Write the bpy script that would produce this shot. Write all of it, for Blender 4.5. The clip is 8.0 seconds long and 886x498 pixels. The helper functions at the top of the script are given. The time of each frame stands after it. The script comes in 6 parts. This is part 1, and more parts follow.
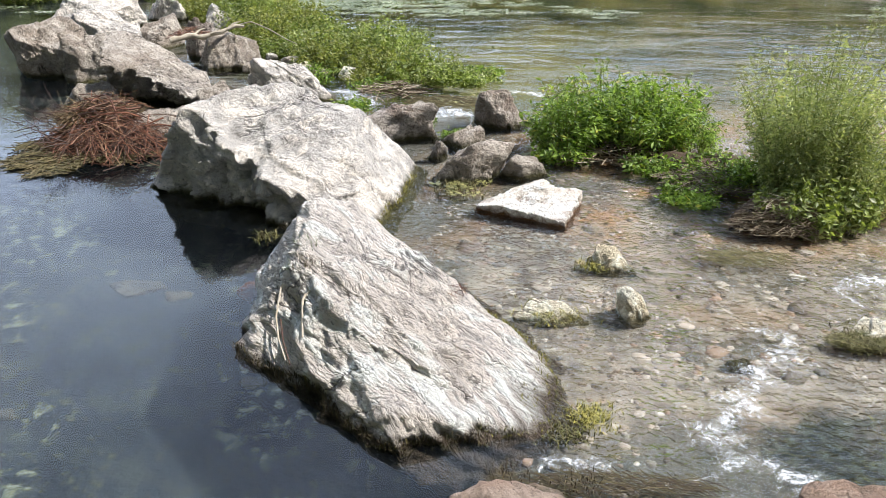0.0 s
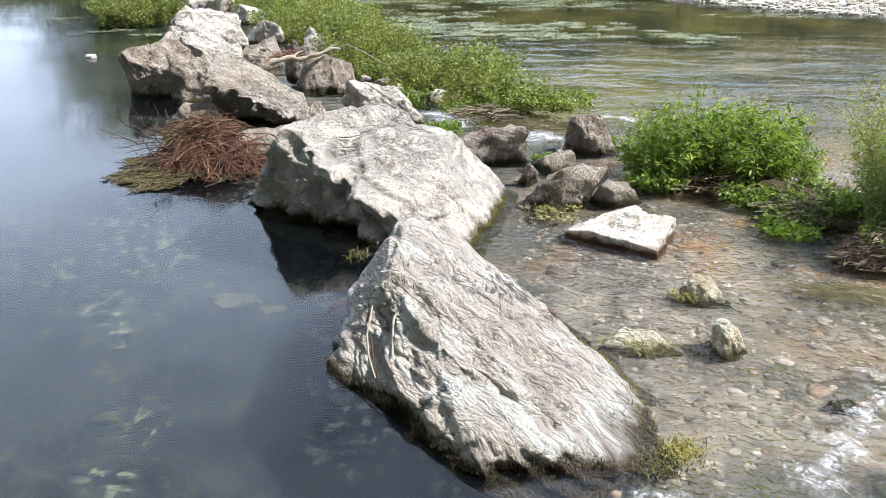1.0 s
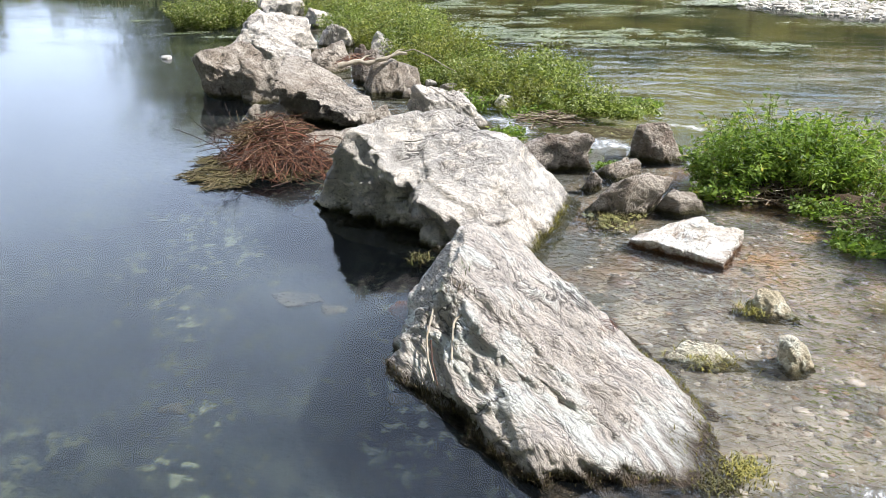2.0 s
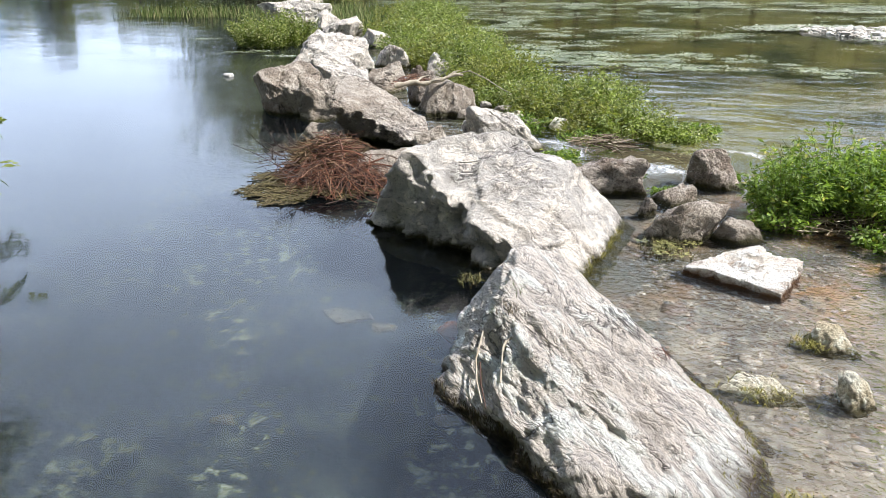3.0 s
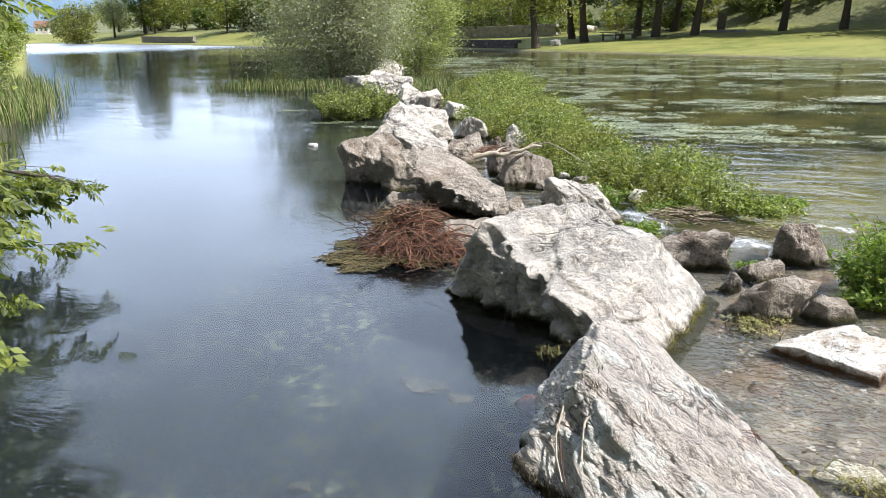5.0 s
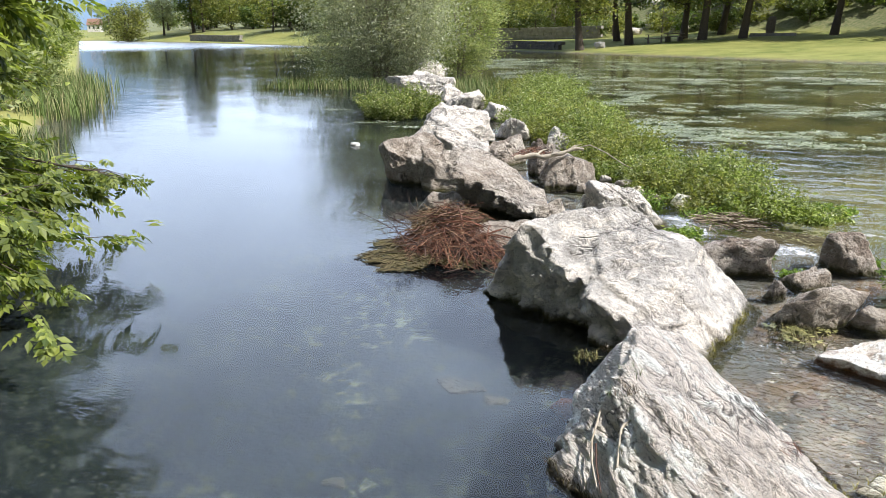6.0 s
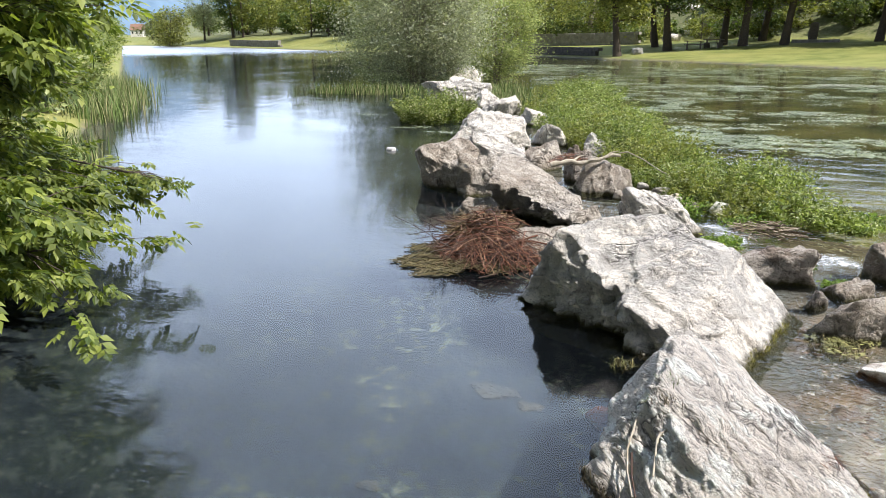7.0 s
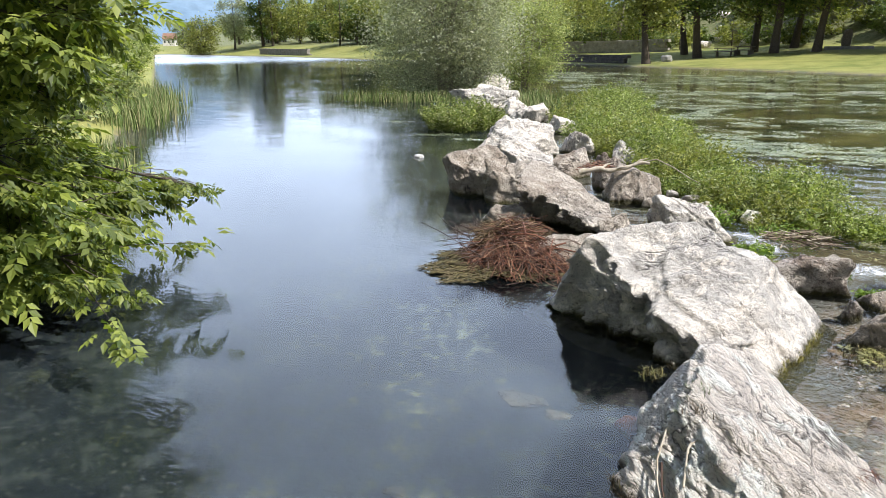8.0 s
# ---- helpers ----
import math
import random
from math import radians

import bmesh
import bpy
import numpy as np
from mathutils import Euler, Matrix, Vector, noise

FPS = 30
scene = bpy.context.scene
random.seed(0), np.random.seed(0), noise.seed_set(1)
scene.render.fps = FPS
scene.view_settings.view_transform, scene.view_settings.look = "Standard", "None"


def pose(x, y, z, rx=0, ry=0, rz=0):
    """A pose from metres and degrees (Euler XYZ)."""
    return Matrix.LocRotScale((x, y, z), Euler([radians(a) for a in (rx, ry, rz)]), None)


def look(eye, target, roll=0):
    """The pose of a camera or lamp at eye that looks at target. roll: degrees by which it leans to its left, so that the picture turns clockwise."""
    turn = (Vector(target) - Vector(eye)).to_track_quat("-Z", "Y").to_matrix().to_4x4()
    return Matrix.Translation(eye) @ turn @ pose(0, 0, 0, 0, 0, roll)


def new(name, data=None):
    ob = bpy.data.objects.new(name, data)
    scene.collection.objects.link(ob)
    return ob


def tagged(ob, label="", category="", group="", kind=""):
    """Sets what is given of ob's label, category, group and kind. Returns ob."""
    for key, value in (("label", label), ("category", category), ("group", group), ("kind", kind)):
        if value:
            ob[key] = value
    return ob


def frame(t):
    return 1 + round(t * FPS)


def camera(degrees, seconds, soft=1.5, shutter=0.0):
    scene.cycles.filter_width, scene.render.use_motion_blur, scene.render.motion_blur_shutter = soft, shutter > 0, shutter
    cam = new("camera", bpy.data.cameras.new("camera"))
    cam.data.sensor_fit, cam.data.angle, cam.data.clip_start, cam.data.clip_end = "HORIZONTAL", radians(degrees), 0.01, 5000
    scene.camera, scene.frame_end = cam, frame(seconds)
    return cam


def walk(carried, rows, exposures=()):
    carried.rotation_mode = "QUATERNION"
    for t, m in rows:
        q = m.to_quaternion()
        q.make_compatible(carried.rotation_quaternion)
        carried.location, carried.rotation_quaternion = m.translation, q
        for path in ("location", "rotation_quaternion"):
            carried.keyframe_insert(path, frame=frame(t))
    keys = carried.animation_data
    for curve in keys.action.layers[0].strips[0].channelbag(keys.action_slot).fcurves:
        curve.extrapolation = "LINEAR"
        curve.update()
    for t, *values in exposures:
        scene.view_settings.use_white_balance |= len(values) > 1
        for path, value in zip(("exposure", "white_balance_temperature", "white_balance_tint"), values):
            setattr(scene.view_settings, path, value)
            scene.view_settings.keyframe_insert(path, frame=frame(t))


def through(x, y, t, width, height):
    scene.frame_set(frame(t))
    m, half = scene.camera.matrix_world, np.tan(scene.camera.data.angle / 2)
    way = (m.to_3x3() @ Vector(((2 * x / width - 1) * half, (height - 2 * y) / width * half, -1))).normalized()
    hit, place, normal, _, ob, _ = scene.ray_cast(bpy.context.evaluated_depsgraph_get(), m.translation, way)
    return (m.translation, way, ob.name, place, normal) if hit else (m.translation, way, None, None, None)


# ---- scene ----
cam = camera(58.7, 8.0, 0.9)
PATH = [
    (0, (0.528, -0.039, 2.37), (0.41, 1.779, 1.546), -0.1),
    (0.5, (0.5, -0.048, 2.377), (0.3, 1.768, 1.566), -0.5),
    (1, (0.473, -0.053, 2.384), (0.148, 1.762, 1.611), -0.8),
    (1.5, (0.464, -0.062, 2.39), (0.062, 1.74, 1.622), -0.9),
    (3, (0.444, -0.085, 2.408), (-0.152, 1.686, 1.695), -0.5),
    (3.5, (0.438, -0.093, 2.422), (-0.196, 1.682, 1.753), -0.4),
    (4, (0.425, -0.104, 2.426), (-0.254, 1.67, 1.8), -0.2),
    (4.5, (0.422, -0.111, 2.434), (-0.305, 1.658, 1.848), -0.3),
    (4.7, (0.406, -0.109, 2.435), (-0.346, 1.657, 1.874), -0.7),
    (6, (0.405, -0.113, 2.436), (-0.471, 1.601, 1.891), -0.6),
    (6.5, (0.404, -0.134, 2.437), (-0.517, 1.559, 1.9), -0.7),
    (7, (0.394, -0.131, 2.437), (-0.558, 1.545, 1.906), -0.5),
    (7.5, (0.393, -0.15, 2.441), (-0.597, 1.505, 1.913), -0.6),
    (8, (0.383, -0.134, 2.429), (-0.63, 1.513, 1.917), -0.7),
]
walk(cam, [(t, look(eye, target, roll)) for t, eye, target, roll in PATH],
     exposures=[(0.0, 0.74, 6250, 12), (8.0, 0.74, 6250, 12)])

# ---- light: sun high over the right bank, blue sky with thin clouds ----
SUN_EL, SUN_AZ = 55.0, 6.0          # degrees; azimuth counted from +x towards +y
world = bpy.data.worlds.new("sky")
scene.world = world
world.use_nodes = True
wn, wl = world.node_tree.nodes, world.node_tree.links
wn.clear()
w_out = wn.new("ShaderNodeOutputWorld")
w_bg = wn.new("ShaderNodeBackground")
w_sky = wn.new("ShaderNodeTexSky")
w_sky.sky_type, w_sky.sun_disc = "NISHITA", False
w_sky.sun_elevation, w_sky.sun_rotation = radians(SUN_EL), radians(90 - SUN_AZ)
w_sky.air_density, w_sky.dust_density, w_sky.ozone_density = 1.0, 1.2, 1.0
w_co = wn.new("ShaderNodeTexCoord")
w_map = wn.new("ShaderNodeMapping")
w_map.inputs["Scale"].default_value = (1.0, 1.0, 2.6)
w_noise = wn.new("ShaderNodeTexNoise")
w_noise.inputs["Scale"].default_value, w_noise.inputs["Detail"].default_value = 1.7, 7.0
w_noise.inputs["Roughness"].default_value = 0.55
w_ramp = wn.new("ShaderNodeValToRGB")
w_ramp.color_ramp.elements[0].position, w_ramp.color_ramp.elements[1].position = 0.25, 0.75
w_ramp.color_ramp.elements[0].color = (0.35, 0.35, 0.35, 1)
w_mix = wn.new("ShaderNodeMix")
w_mix.data_type = "RGBA"
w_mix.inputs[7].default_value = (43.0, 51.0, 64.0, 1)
wl.new(w_co.outputs["Generated"], w_map.inputs[0])
wl.new(w_map.outputs[0], w_noise.inputs["Vector"])
wl.new(w_noise.outputs["Fac"], w_ramp.inputs[0])
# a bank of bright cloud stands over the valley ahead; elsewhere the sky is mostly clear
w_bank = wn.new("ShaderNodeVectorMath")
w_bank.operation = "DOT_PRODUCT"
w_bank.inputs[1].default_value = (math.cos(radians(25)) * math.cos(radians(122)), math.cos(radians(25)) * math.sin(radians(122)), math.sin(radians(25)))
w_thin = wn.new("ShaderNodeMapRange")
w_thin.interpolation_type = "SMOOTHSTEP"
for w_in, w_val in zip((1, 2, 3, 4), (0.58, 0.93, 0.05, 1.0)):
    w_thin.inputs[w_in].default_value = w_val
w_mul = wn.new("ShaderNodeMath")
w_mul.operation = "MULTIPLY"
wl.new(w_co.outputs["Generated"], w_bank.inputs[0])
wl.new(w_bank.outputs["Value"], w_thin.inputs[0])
# a thinner, broken cloud patch added on the right to brighten the river's reflection
w_lift_side = wn.new("ShaderNodeVectorMath")
w_lift_side.operation = "DOT_PRODUCT"
w_lift_side.inputs[1].default_value = (math.cos(radians(22)) * math.cos(radians(70)), math.cos(radians(22)) * math.sin(radians(70)), math.sin(radians(22)))
w_lift = wn.new("ShaderNodeMapRange")
w_lift.interpolation_type = "SMOOTHSTEP"
for w_in, w_val in zip((1, 2, 3, 4), (0.72, 0.94, 0.0, 1.0)):
    w_lift.inputs[w_in].default_value = w_val
w_max = wn.new("ShaderNodeMath")
w_max.operation = "MAXIMUM"
wl.new(w_co.outputs["Generated"], w_lift_side.inputs[0])
wl.new(w_lift_side.outputs["Value"], w_lift.inputs[0])
wl.new(w_thin.outputs[0], w_max.inputs[0])
wl.new(w_lift.outputs[0], w_max.inputs[1])
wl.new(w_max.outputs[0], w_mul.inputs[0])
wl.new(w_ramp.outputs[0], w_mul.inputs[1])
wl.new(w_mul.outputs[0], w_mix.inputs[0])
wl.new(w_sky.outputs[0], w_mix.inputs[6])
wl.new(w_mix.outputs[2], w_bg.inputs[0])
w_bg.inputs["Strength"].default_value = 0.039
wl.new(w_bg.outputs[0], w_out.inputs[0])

sun_data = bpy.data.lights.new("sun", "SUN")
sun_data.energy, sun_data.angle, sun_data.color = 5.0, radians(0.55), (1.0, 0.965, 0.905)
sun_dir = Vector((math.cos(radians(SUN_EL)) * math.cos(radians(SUN_AZ)),
                  math.cos(radians(SUN_EL)) * math.sin(radians(SUN_AZ)), math.sin(radians(SUN_EL))))
new("sun", sun_data).matrix_world = look(sun_dir * 100, (0, 0, 0))


# ---- materials ----
class Mat:
    """A small builder for node materials."""

    def __init__(self, name, rough=0.8, spec=0.3):
        self.m = bpy.data.materials.new(name)
        self.m.use_nodes = True
        self.n, self.l = self.m.node_tree.nodes, self.m.node_tree.links
        self.b = self.n["Principled BSDF"]
        self.b.inputs["Roughness"].default_value = rough
        self.b.inputs["Specular IOR Level"].default_value = spec
        self.co = self.n.new("ShaderNodeTexCoord").outputs["Object"]
        self.geo = self.n.new("ShaderNodeNewGeometry")

    def link(self, a, b):
        self.l.new(a, b)

    def mapped(self, scale, turn=0.0):
        m = self.n.new("ShaderNodeMapping")
        m.inputs["Scale"].default_value = scale
        m.inputs["Rotation"].default_value = (0, 0, radians(turn))
        self.link(self.co, m.inputs[0])
        return m.outputs[0]

    def noise(self, scale, detail=6, rough=0.6, vec=None, distort=0.0):
        t = self.n.new("ShaderNodeTexNoise")
        t.inputs["Scale"].default_value, t.inputs["Detail"].default_value = scale, detail
        t.inputs["Roughness"].default_value, t.inputs["Distortion"].default_value = rough, distort
        self.link(vec or self.co, t.inputs["Vector"])
        return t.outputs["Fac"]

    def voronoi(self, scale, vec=None, feature="F1"):
        t = self.n.new("ShaderNodeTexVoronoi")
        t.feature = feature
        t.inputs["Scale"].default_value = scale
        self.link(vec or self.co, t.inputs["Vector"])
        return t.outputs["Distance"]

    def ramp(self, fac, *stops):
        r = self.n.new("ShaderNodeValToRGB")
        e = r.color_ramp.elements
        while len(e) < len(stops):
            e.new(0.5)
        for k, (p, c) in zip(e, stops):
            k.position, k.color = p, (*(c if isinstance(c, tuple) else (c, c, c)), 1)
        self.link(fac, r.inputs[0])
        return r.outputs[0]

    def mix(self, fac, a, b, mode="MIX"):
        x = self.n.new("ShaderNodeMix")
        x.data_type, x.blend_type = "RGBA", mode
        for v, s in ((fac, 0), (a, 6), (b, 7)):
            if isinstance(v, (int, float)):
                x.inputs[s].default_value = v if s == 0 else (v, v, v, 1)
            elif isinstance(v, tuple):
                x.inputs[s].default_value = (*v, 1)
            else:
                self.link(v, x.inputs[s])
        return x.outputs[2]

    def math(self, op, a, b=0.0, c=None):
        x = self.n.new("ShaderNodeMath")
        x.operation = op
        for v, s in ((a, 0), (b, 1), (c, 2)):
            if v is None:
                continue
            if isinstance(v, (int, float)):
                x.inputs[s].default_value = v
            else:
                self.link(v, x.inputs[s])
        return x.outputs[0]

    def xyz(self, which):
        s = self.n.new("ShaderNodeSeparateXYZ")
        self.link(self.geo.outputs["Position"], s.inputs[0])
        return s.outputs[which]

    def island(self):
        return self.geo.outputs["Random Per Island"]

    def color(self, c):
        self.link(c, self.b.inputs["Base Color"])

    def rough(self, c):
        self.link(c, self.b.inputs["Roughness"])

    def bump(self, height, strength=0.5, distance=0.02):
        x = self.n.new("ShaderNodeBump")
        x.inputs["Strength"].default_value, x.inputs["Distance"].default_value = strength, distance
        self.link(height, x.inputs["Height"])
        self.link(x.outputs[0], self.b.inputs["Normal"])
        return x.outputs[0]


def rock_material(name, light, dark, warm, algae=(0.085, 0.075, 0.022), line=0.05, flow=None, fine=1.0, busy=0.45, relief=0.05):
    """Weathered limestone: pale crust over grey stone, cracks, pits, and a tide mark of algae just over the water.
    flow: degrees of the direction along which the crust is drawn out."""
    k = Mat(name, 0.9, 0.25)
    vec = k.co
    if flow is not None:
        turn = k.n.new("ShaderNodeVectorRotate")
        turn.rotation_type = "Z_AXIS"
        turn.inputs["Angle"].default_value = radians(-flow)
        k.link(k.co, turn.inputs["Vector"])
        along_flow = k.n.new("ShaderNodeMapping")
        along_flow.inputs["Scale"].default_value = (0.55, 1.25, 1.1)
        k.link(turn.outputs[0], along_flow.inputs[0])
        bend_by = k.n.new("ShaderNodeTexNoise")
        bend_by.inputs["Scale"].default_value, bend_by.inputs["Detail"].default_value = 1.7, 3.0
        k.link(k.co, bend_by.inputs["Vector"])
        wander = k.n.new("ShaderNodeVectorMath")
        wander.operation = "MULTIPLY_ADD"
        wander.inputs[1].default_value = (0.2, 0.2, 0.2)
        k.link(bend_by.outputs["Color"], wander.inputs[0])
        k.link(along_flow.outputs[0], wander.inputs[2])
        vec = wander.outputs[0]
    big, wide = k.noise(1.0 * fine, 5, 0.6, vec, 0.4), k.noise(2.3 * fine, 4, 0.55, vec)
    mid, small = k.noise(5.0 * fine, 10, 0.68, vec, 0.5), k.noise(24 * fine, 8, 0.74, vec, 0.3)
    grit = k.noise(95 * fine, 4, 0.7)
    # long cracks that come and go, and a net of short fine ones
    crack = k.math("ABSOLUTE", k.math("SUBTRACT", k.noise(0.9 * fine, 6, 0.58, vec, 0.9), 0.5))
    crack = k.math("ADD", crack, k.ramp(k.noise(1.3, 2, 0.5, vec), (0.46, 0.06), (0.56, 0.0)))
    vein = k.math("ABSOLUTE", k.math("SUBTRACT", k.noise(5.0 * fine, 4, 0.55, vec, 0.7), 0.5))
    vein = k.math("ADD", vein, k.ramp(wide, (0.44, 0.03), (0.58, 0.0)))
    crease = k.math("ABSOLUTE", k.math("SUBTRACT", k.noise(12 * fine, 3, 0.5, vec, 0.6), 0.5))
    col = k.mix(k.ramp(big, (0.45, 0.0), (0.56, 1.0)), light, warm)
    col = k.mix(k.ramp(wide, (0.52, 0.0), (0.66, 0.6)), col, dark)
    col = k.mix(k.ramp(mid, (0.545, 0.0), (0.64, 0.7)), col, dark)
    col = k.mix(k.ramp(mid, (0.40, 0.9), (0.50, 0.0)), col, tuple(min(0.85, 1.18 * v) for v in light))
    col = k.mix(k.ramp(small, (0.56, 0.0), (0.62, 0.4 + 0.5 * busy)), col, tuple(0.45 * v for v in dark))
    col = k.mix(k.ramp(grit, (0.57, 0.0), (0.66, 0.45)), col, tuple(0.5 * v for v in dark))
    col = k.mix(k.ramp(crease, (0.0, 0.6 * busy), (0.02, 0.0)), col, tuple(0.4 * v for v in dark))
    col = k.mix(k.ramp(crack, (0.0, 0.9), (0.010, 0.0)), col, tuple(0.25 * v for v in dark))
    col = k.mix(k.ramp(vein, (0.0, min(1.0, 0.25 + busy)), (0.018, 0.0)), col, tuple(0.34 * v for v in dark))
    wet = k.math("SUBTRACT", k.xyz(2), k.math("MULTIPLY", mid, 0.16))
    mark = k.ramp(k.math("ADD", wet, 0.5 - line + 0.08), (0.47, 1.0), (0.53, 0.0))
    col = k.mix(mark, col, k.mix(k.ramp(small, (0.35, 0.0), (0.65, 1.0)), algae, tuple(0.35 * v for v in algae)))
    k.color(col)
    k.rough(k.ramp(mark, (0.0, 0.92), (1.0, 0.5)))
    h = k.math("MULTIPLY_ADD", small, -0.60, k.math("MULTIPLY", mid, -1.0))
    h = k.math("MULTIPLY_ADD", grit, -0.16, h)
    h = k.math("SUBTRACT", h, k.math("MULTIPLY", k.ramp(crack, (0.0, 1.0), (0.022, 0.0)), 0.5))
    h = k.math("SUBTRACT", h, k.math("MULTIPLY", k.ramp(vein, (0.0, 1.0), (0.03, 0.4), (0.12, 0.0)), 0.45 * busy))
    h = k.math("SUBTRACT", h, k.math("MULTIPLY", k.ramp(crease, (0.0, 1.0), (0.03, 0.45), (0.12, 0.0)), 0.26 * busy))
    k.bump(h, 1.0, 1.7 * relief / fine)
    return k.m


def leaf_material(name, dark, light, dry=(0.32, 0.27, 0.06), dry_share=0.06, through=0.45):
    """Leaves that vary in hue one by one, glossy above, and let light through."""
    k = Mat(name, 0.5, 0.35)
    col = k.ramp(k.island(), (0.0, dark), (0.75, light), (1.0 - dry_share, light), (1.0, dry))
    tone = k.noise(1.3, 3)
    col = k.mix(k.ramp(tone, (0.36, 0.6), (0.60, 0.0)), col, tuple(0.55 * v for v in dark))
    k.color(col)
    tr = k.n.new("ShaderNodeBsdfTranslucent")
    k.link(k.mix(1.0, col, (1.25, 1.3, 0.6), "MULTIPLY"), tr.inputs[0])
    mx = k.n.new("ShaderNodeMixShader")
    mx.inputs[0].default_value = through
    k.link(k.b.outputs[0], mx.inputs[1])
    k.link(tr.outputs[0], mx.inputs[2])
    k.link(mx.outputs[0], k.n["Material Output"].inputs[0])
    return k.m


def plain(name, a, b, scale=8.0, rough=0.85, bump=0.3, dist=0.02, spec=0.3):
    """Two tones mixed by noise at two scales, with relief."""
    k = Mat(name, rough, spec)
    n1, n2 = k.noise(scale, 6), k.noise(scale * 6, 5)
    col = k.mix(k.ramp(n1, (0.35, 0.0), (0.65, 1.0)), a, b)
    col = k.mix(k.ramp(n2, (0.4, 0.0), (0.75, 0.5)), col, tuple(0.5 * v for v in a))
    k.color(col)
    k.bump(k.math("ADD", n1, k.math("MULTIPLY", n2, 0.5)), bump, dist)
    return k.m


def strands(name, *tones, rough=0.7, spec=0.3):
    """Sticks, stems and blades, each strand with a tone of its own."""
    k = Mat(name, rough, spec)
    stops = [(i / max(1, len(tones) - 1), c) for i, c in enumerate(tones)]
    col = k.ramp(k.island(), *stops)
    k.color(k.mix(k.ramp(k.noise(30, 4), (0.4, 0.0), (0.7, 0.5)), col, tuple(0.4 * v for v in tones[0])))
    return k.m


# ---- mesh helpers ----
class Shape:
    """Collects vertices and faces of one mesh."""

    def __init__(self):
        self.v, self.f, self.count = [], [], 0

    def add(self, v, f):
        v = np.asarray(v, float)
        self.v.append(v)
        self.f.append(np.asarray(f, int) + self.count)
        self.count += len(v)

    def mesh(self, name, smooth=False):
        me = bpy.data.meshes.new(name)
        if not self.v:
            return me
        v = np.concatenate(self.v)
        tris = [a if a.shape[1] == 3 else np.concatenate([a[:, [0, 1, 2]], a[:, [0, 2, 3]]]) for a in self.f]
        f = np.concatenate(tris)
        me.vertices.add(len(v))
        me.vertices.foreach_set("co", v.astype(np.float32).ravel())
        me.loops.add(f.size)
        me.loops.foreach_set("vertex_index", f.astype(np.int32).ravel())
        me.polygons.add(len(f))
        me.polygons.foreach_set("loop_start", np.arange(0, f.size, 3, dtype=np.int32))
        me.polygons.foreach_set("loop_total", np.full(len(f), 3, dtype=np.int32))
        me.update(calc_edges=True)
        me.validate()
        me.polygons.foreach_set("use_smooth", np.full(len(me.polygons), smooth))
        return me


def obj(name, shape, material, smooth=False):
    me = shape.mesh(name, smooth)
    me.materials.append(material)
    return new(name, me)


def part(name, shape, material, parent, label="", smooth=False):
    ob = obj(name, shape, material, smooth)
    ob.parent = parent
    if label:
        tagged(ob, label)
    return ob


def base(name, at=(0, 0, 0)):
    """An Empty at the foot of a thing; parts keep world coordinates relative to it."""
    ob = new(name)
    ob.location = at
    ob.empty_display_size = 0.2
    return ob


def tube(points, radii, sides=5):
    """A tapered tube along points."""
    p, r = np.asarray(points, float), np.asarray(radii, float)
    d = np.gradient(p, axis=0)
    d /= np.linalg.norm(d, axis=1)[:, None] + 1e-9
    ref = np.where(np.abs(d[:, 2:3]) > 0.9, [[1.0, 0, 0]], [[0, 0, 1.0]])
    a = np.cross(d, ref)
    a /= np.linalg.norm(a, axis=1)[:, None] + 1e-9
    b = np.cross(d, a)
    w = np.linspace(0, 2 * np.pi, sides, endpoint=False)
    ring = np.cos(w)[None, :, None] * a[:, None] + np.sin(w)[None, :, None] * b[:, None]
    v = (p[:, None] + ring * r[:, None, None]).reshape(-1, 3)
    f = [[i * sides + j, i * sides + (j + 1) % sides, (i + 1) * sides + (j + 1) % sides, (i + 1) * sides + j]
         for i in range(len(p) - 1) for j in range(sides)]
    return v, f


def leaves(shape, rng, at, size, ratio=0.45, droop=0.25, spread=None, fold=0.25, up=0.5, flat=1.0):
    """Adds one folded leaf blade of four points per place."""
    at = np.asarray(at, float)
    n = len(at)
    if n == 0:
        return
    s = size * rng.uniform(0.6, 1.35, n)[:, None]
    d = rng.normal(0, 1, (n, 3)) * [1, 1, 0.6 * flat]
    if spread is not None:
        d += spread
    d[:, 2] -= droop
    d /= np.linalg.norm(d, axis=1)[:, None]
    nrm = rng.normal(0, 0.6, (n, 3)) * flat + [0, 0, up + 0.4]
    side = np.cross(d, nrm)
    side /= np.linalg.norm(side, axis=1)[:, None] + 1e-9
    nrm = np.cross(side, d)
    mid = at + d * s * 0.45
    v = np.stack([at, mid + side * s * ratio * 0.5 + nrm * s * fold * 0.3, at + d * s,
                  mid - side * s * ratio * 0.5 + nrm * s * fold * 0.3], 1).reshape(-1, 3)
    q = np.arange(n)[:, None] * 4
    shape.add(v, np.concatenate([q + [0, 2, 1], q + [0, 3, 2]]))


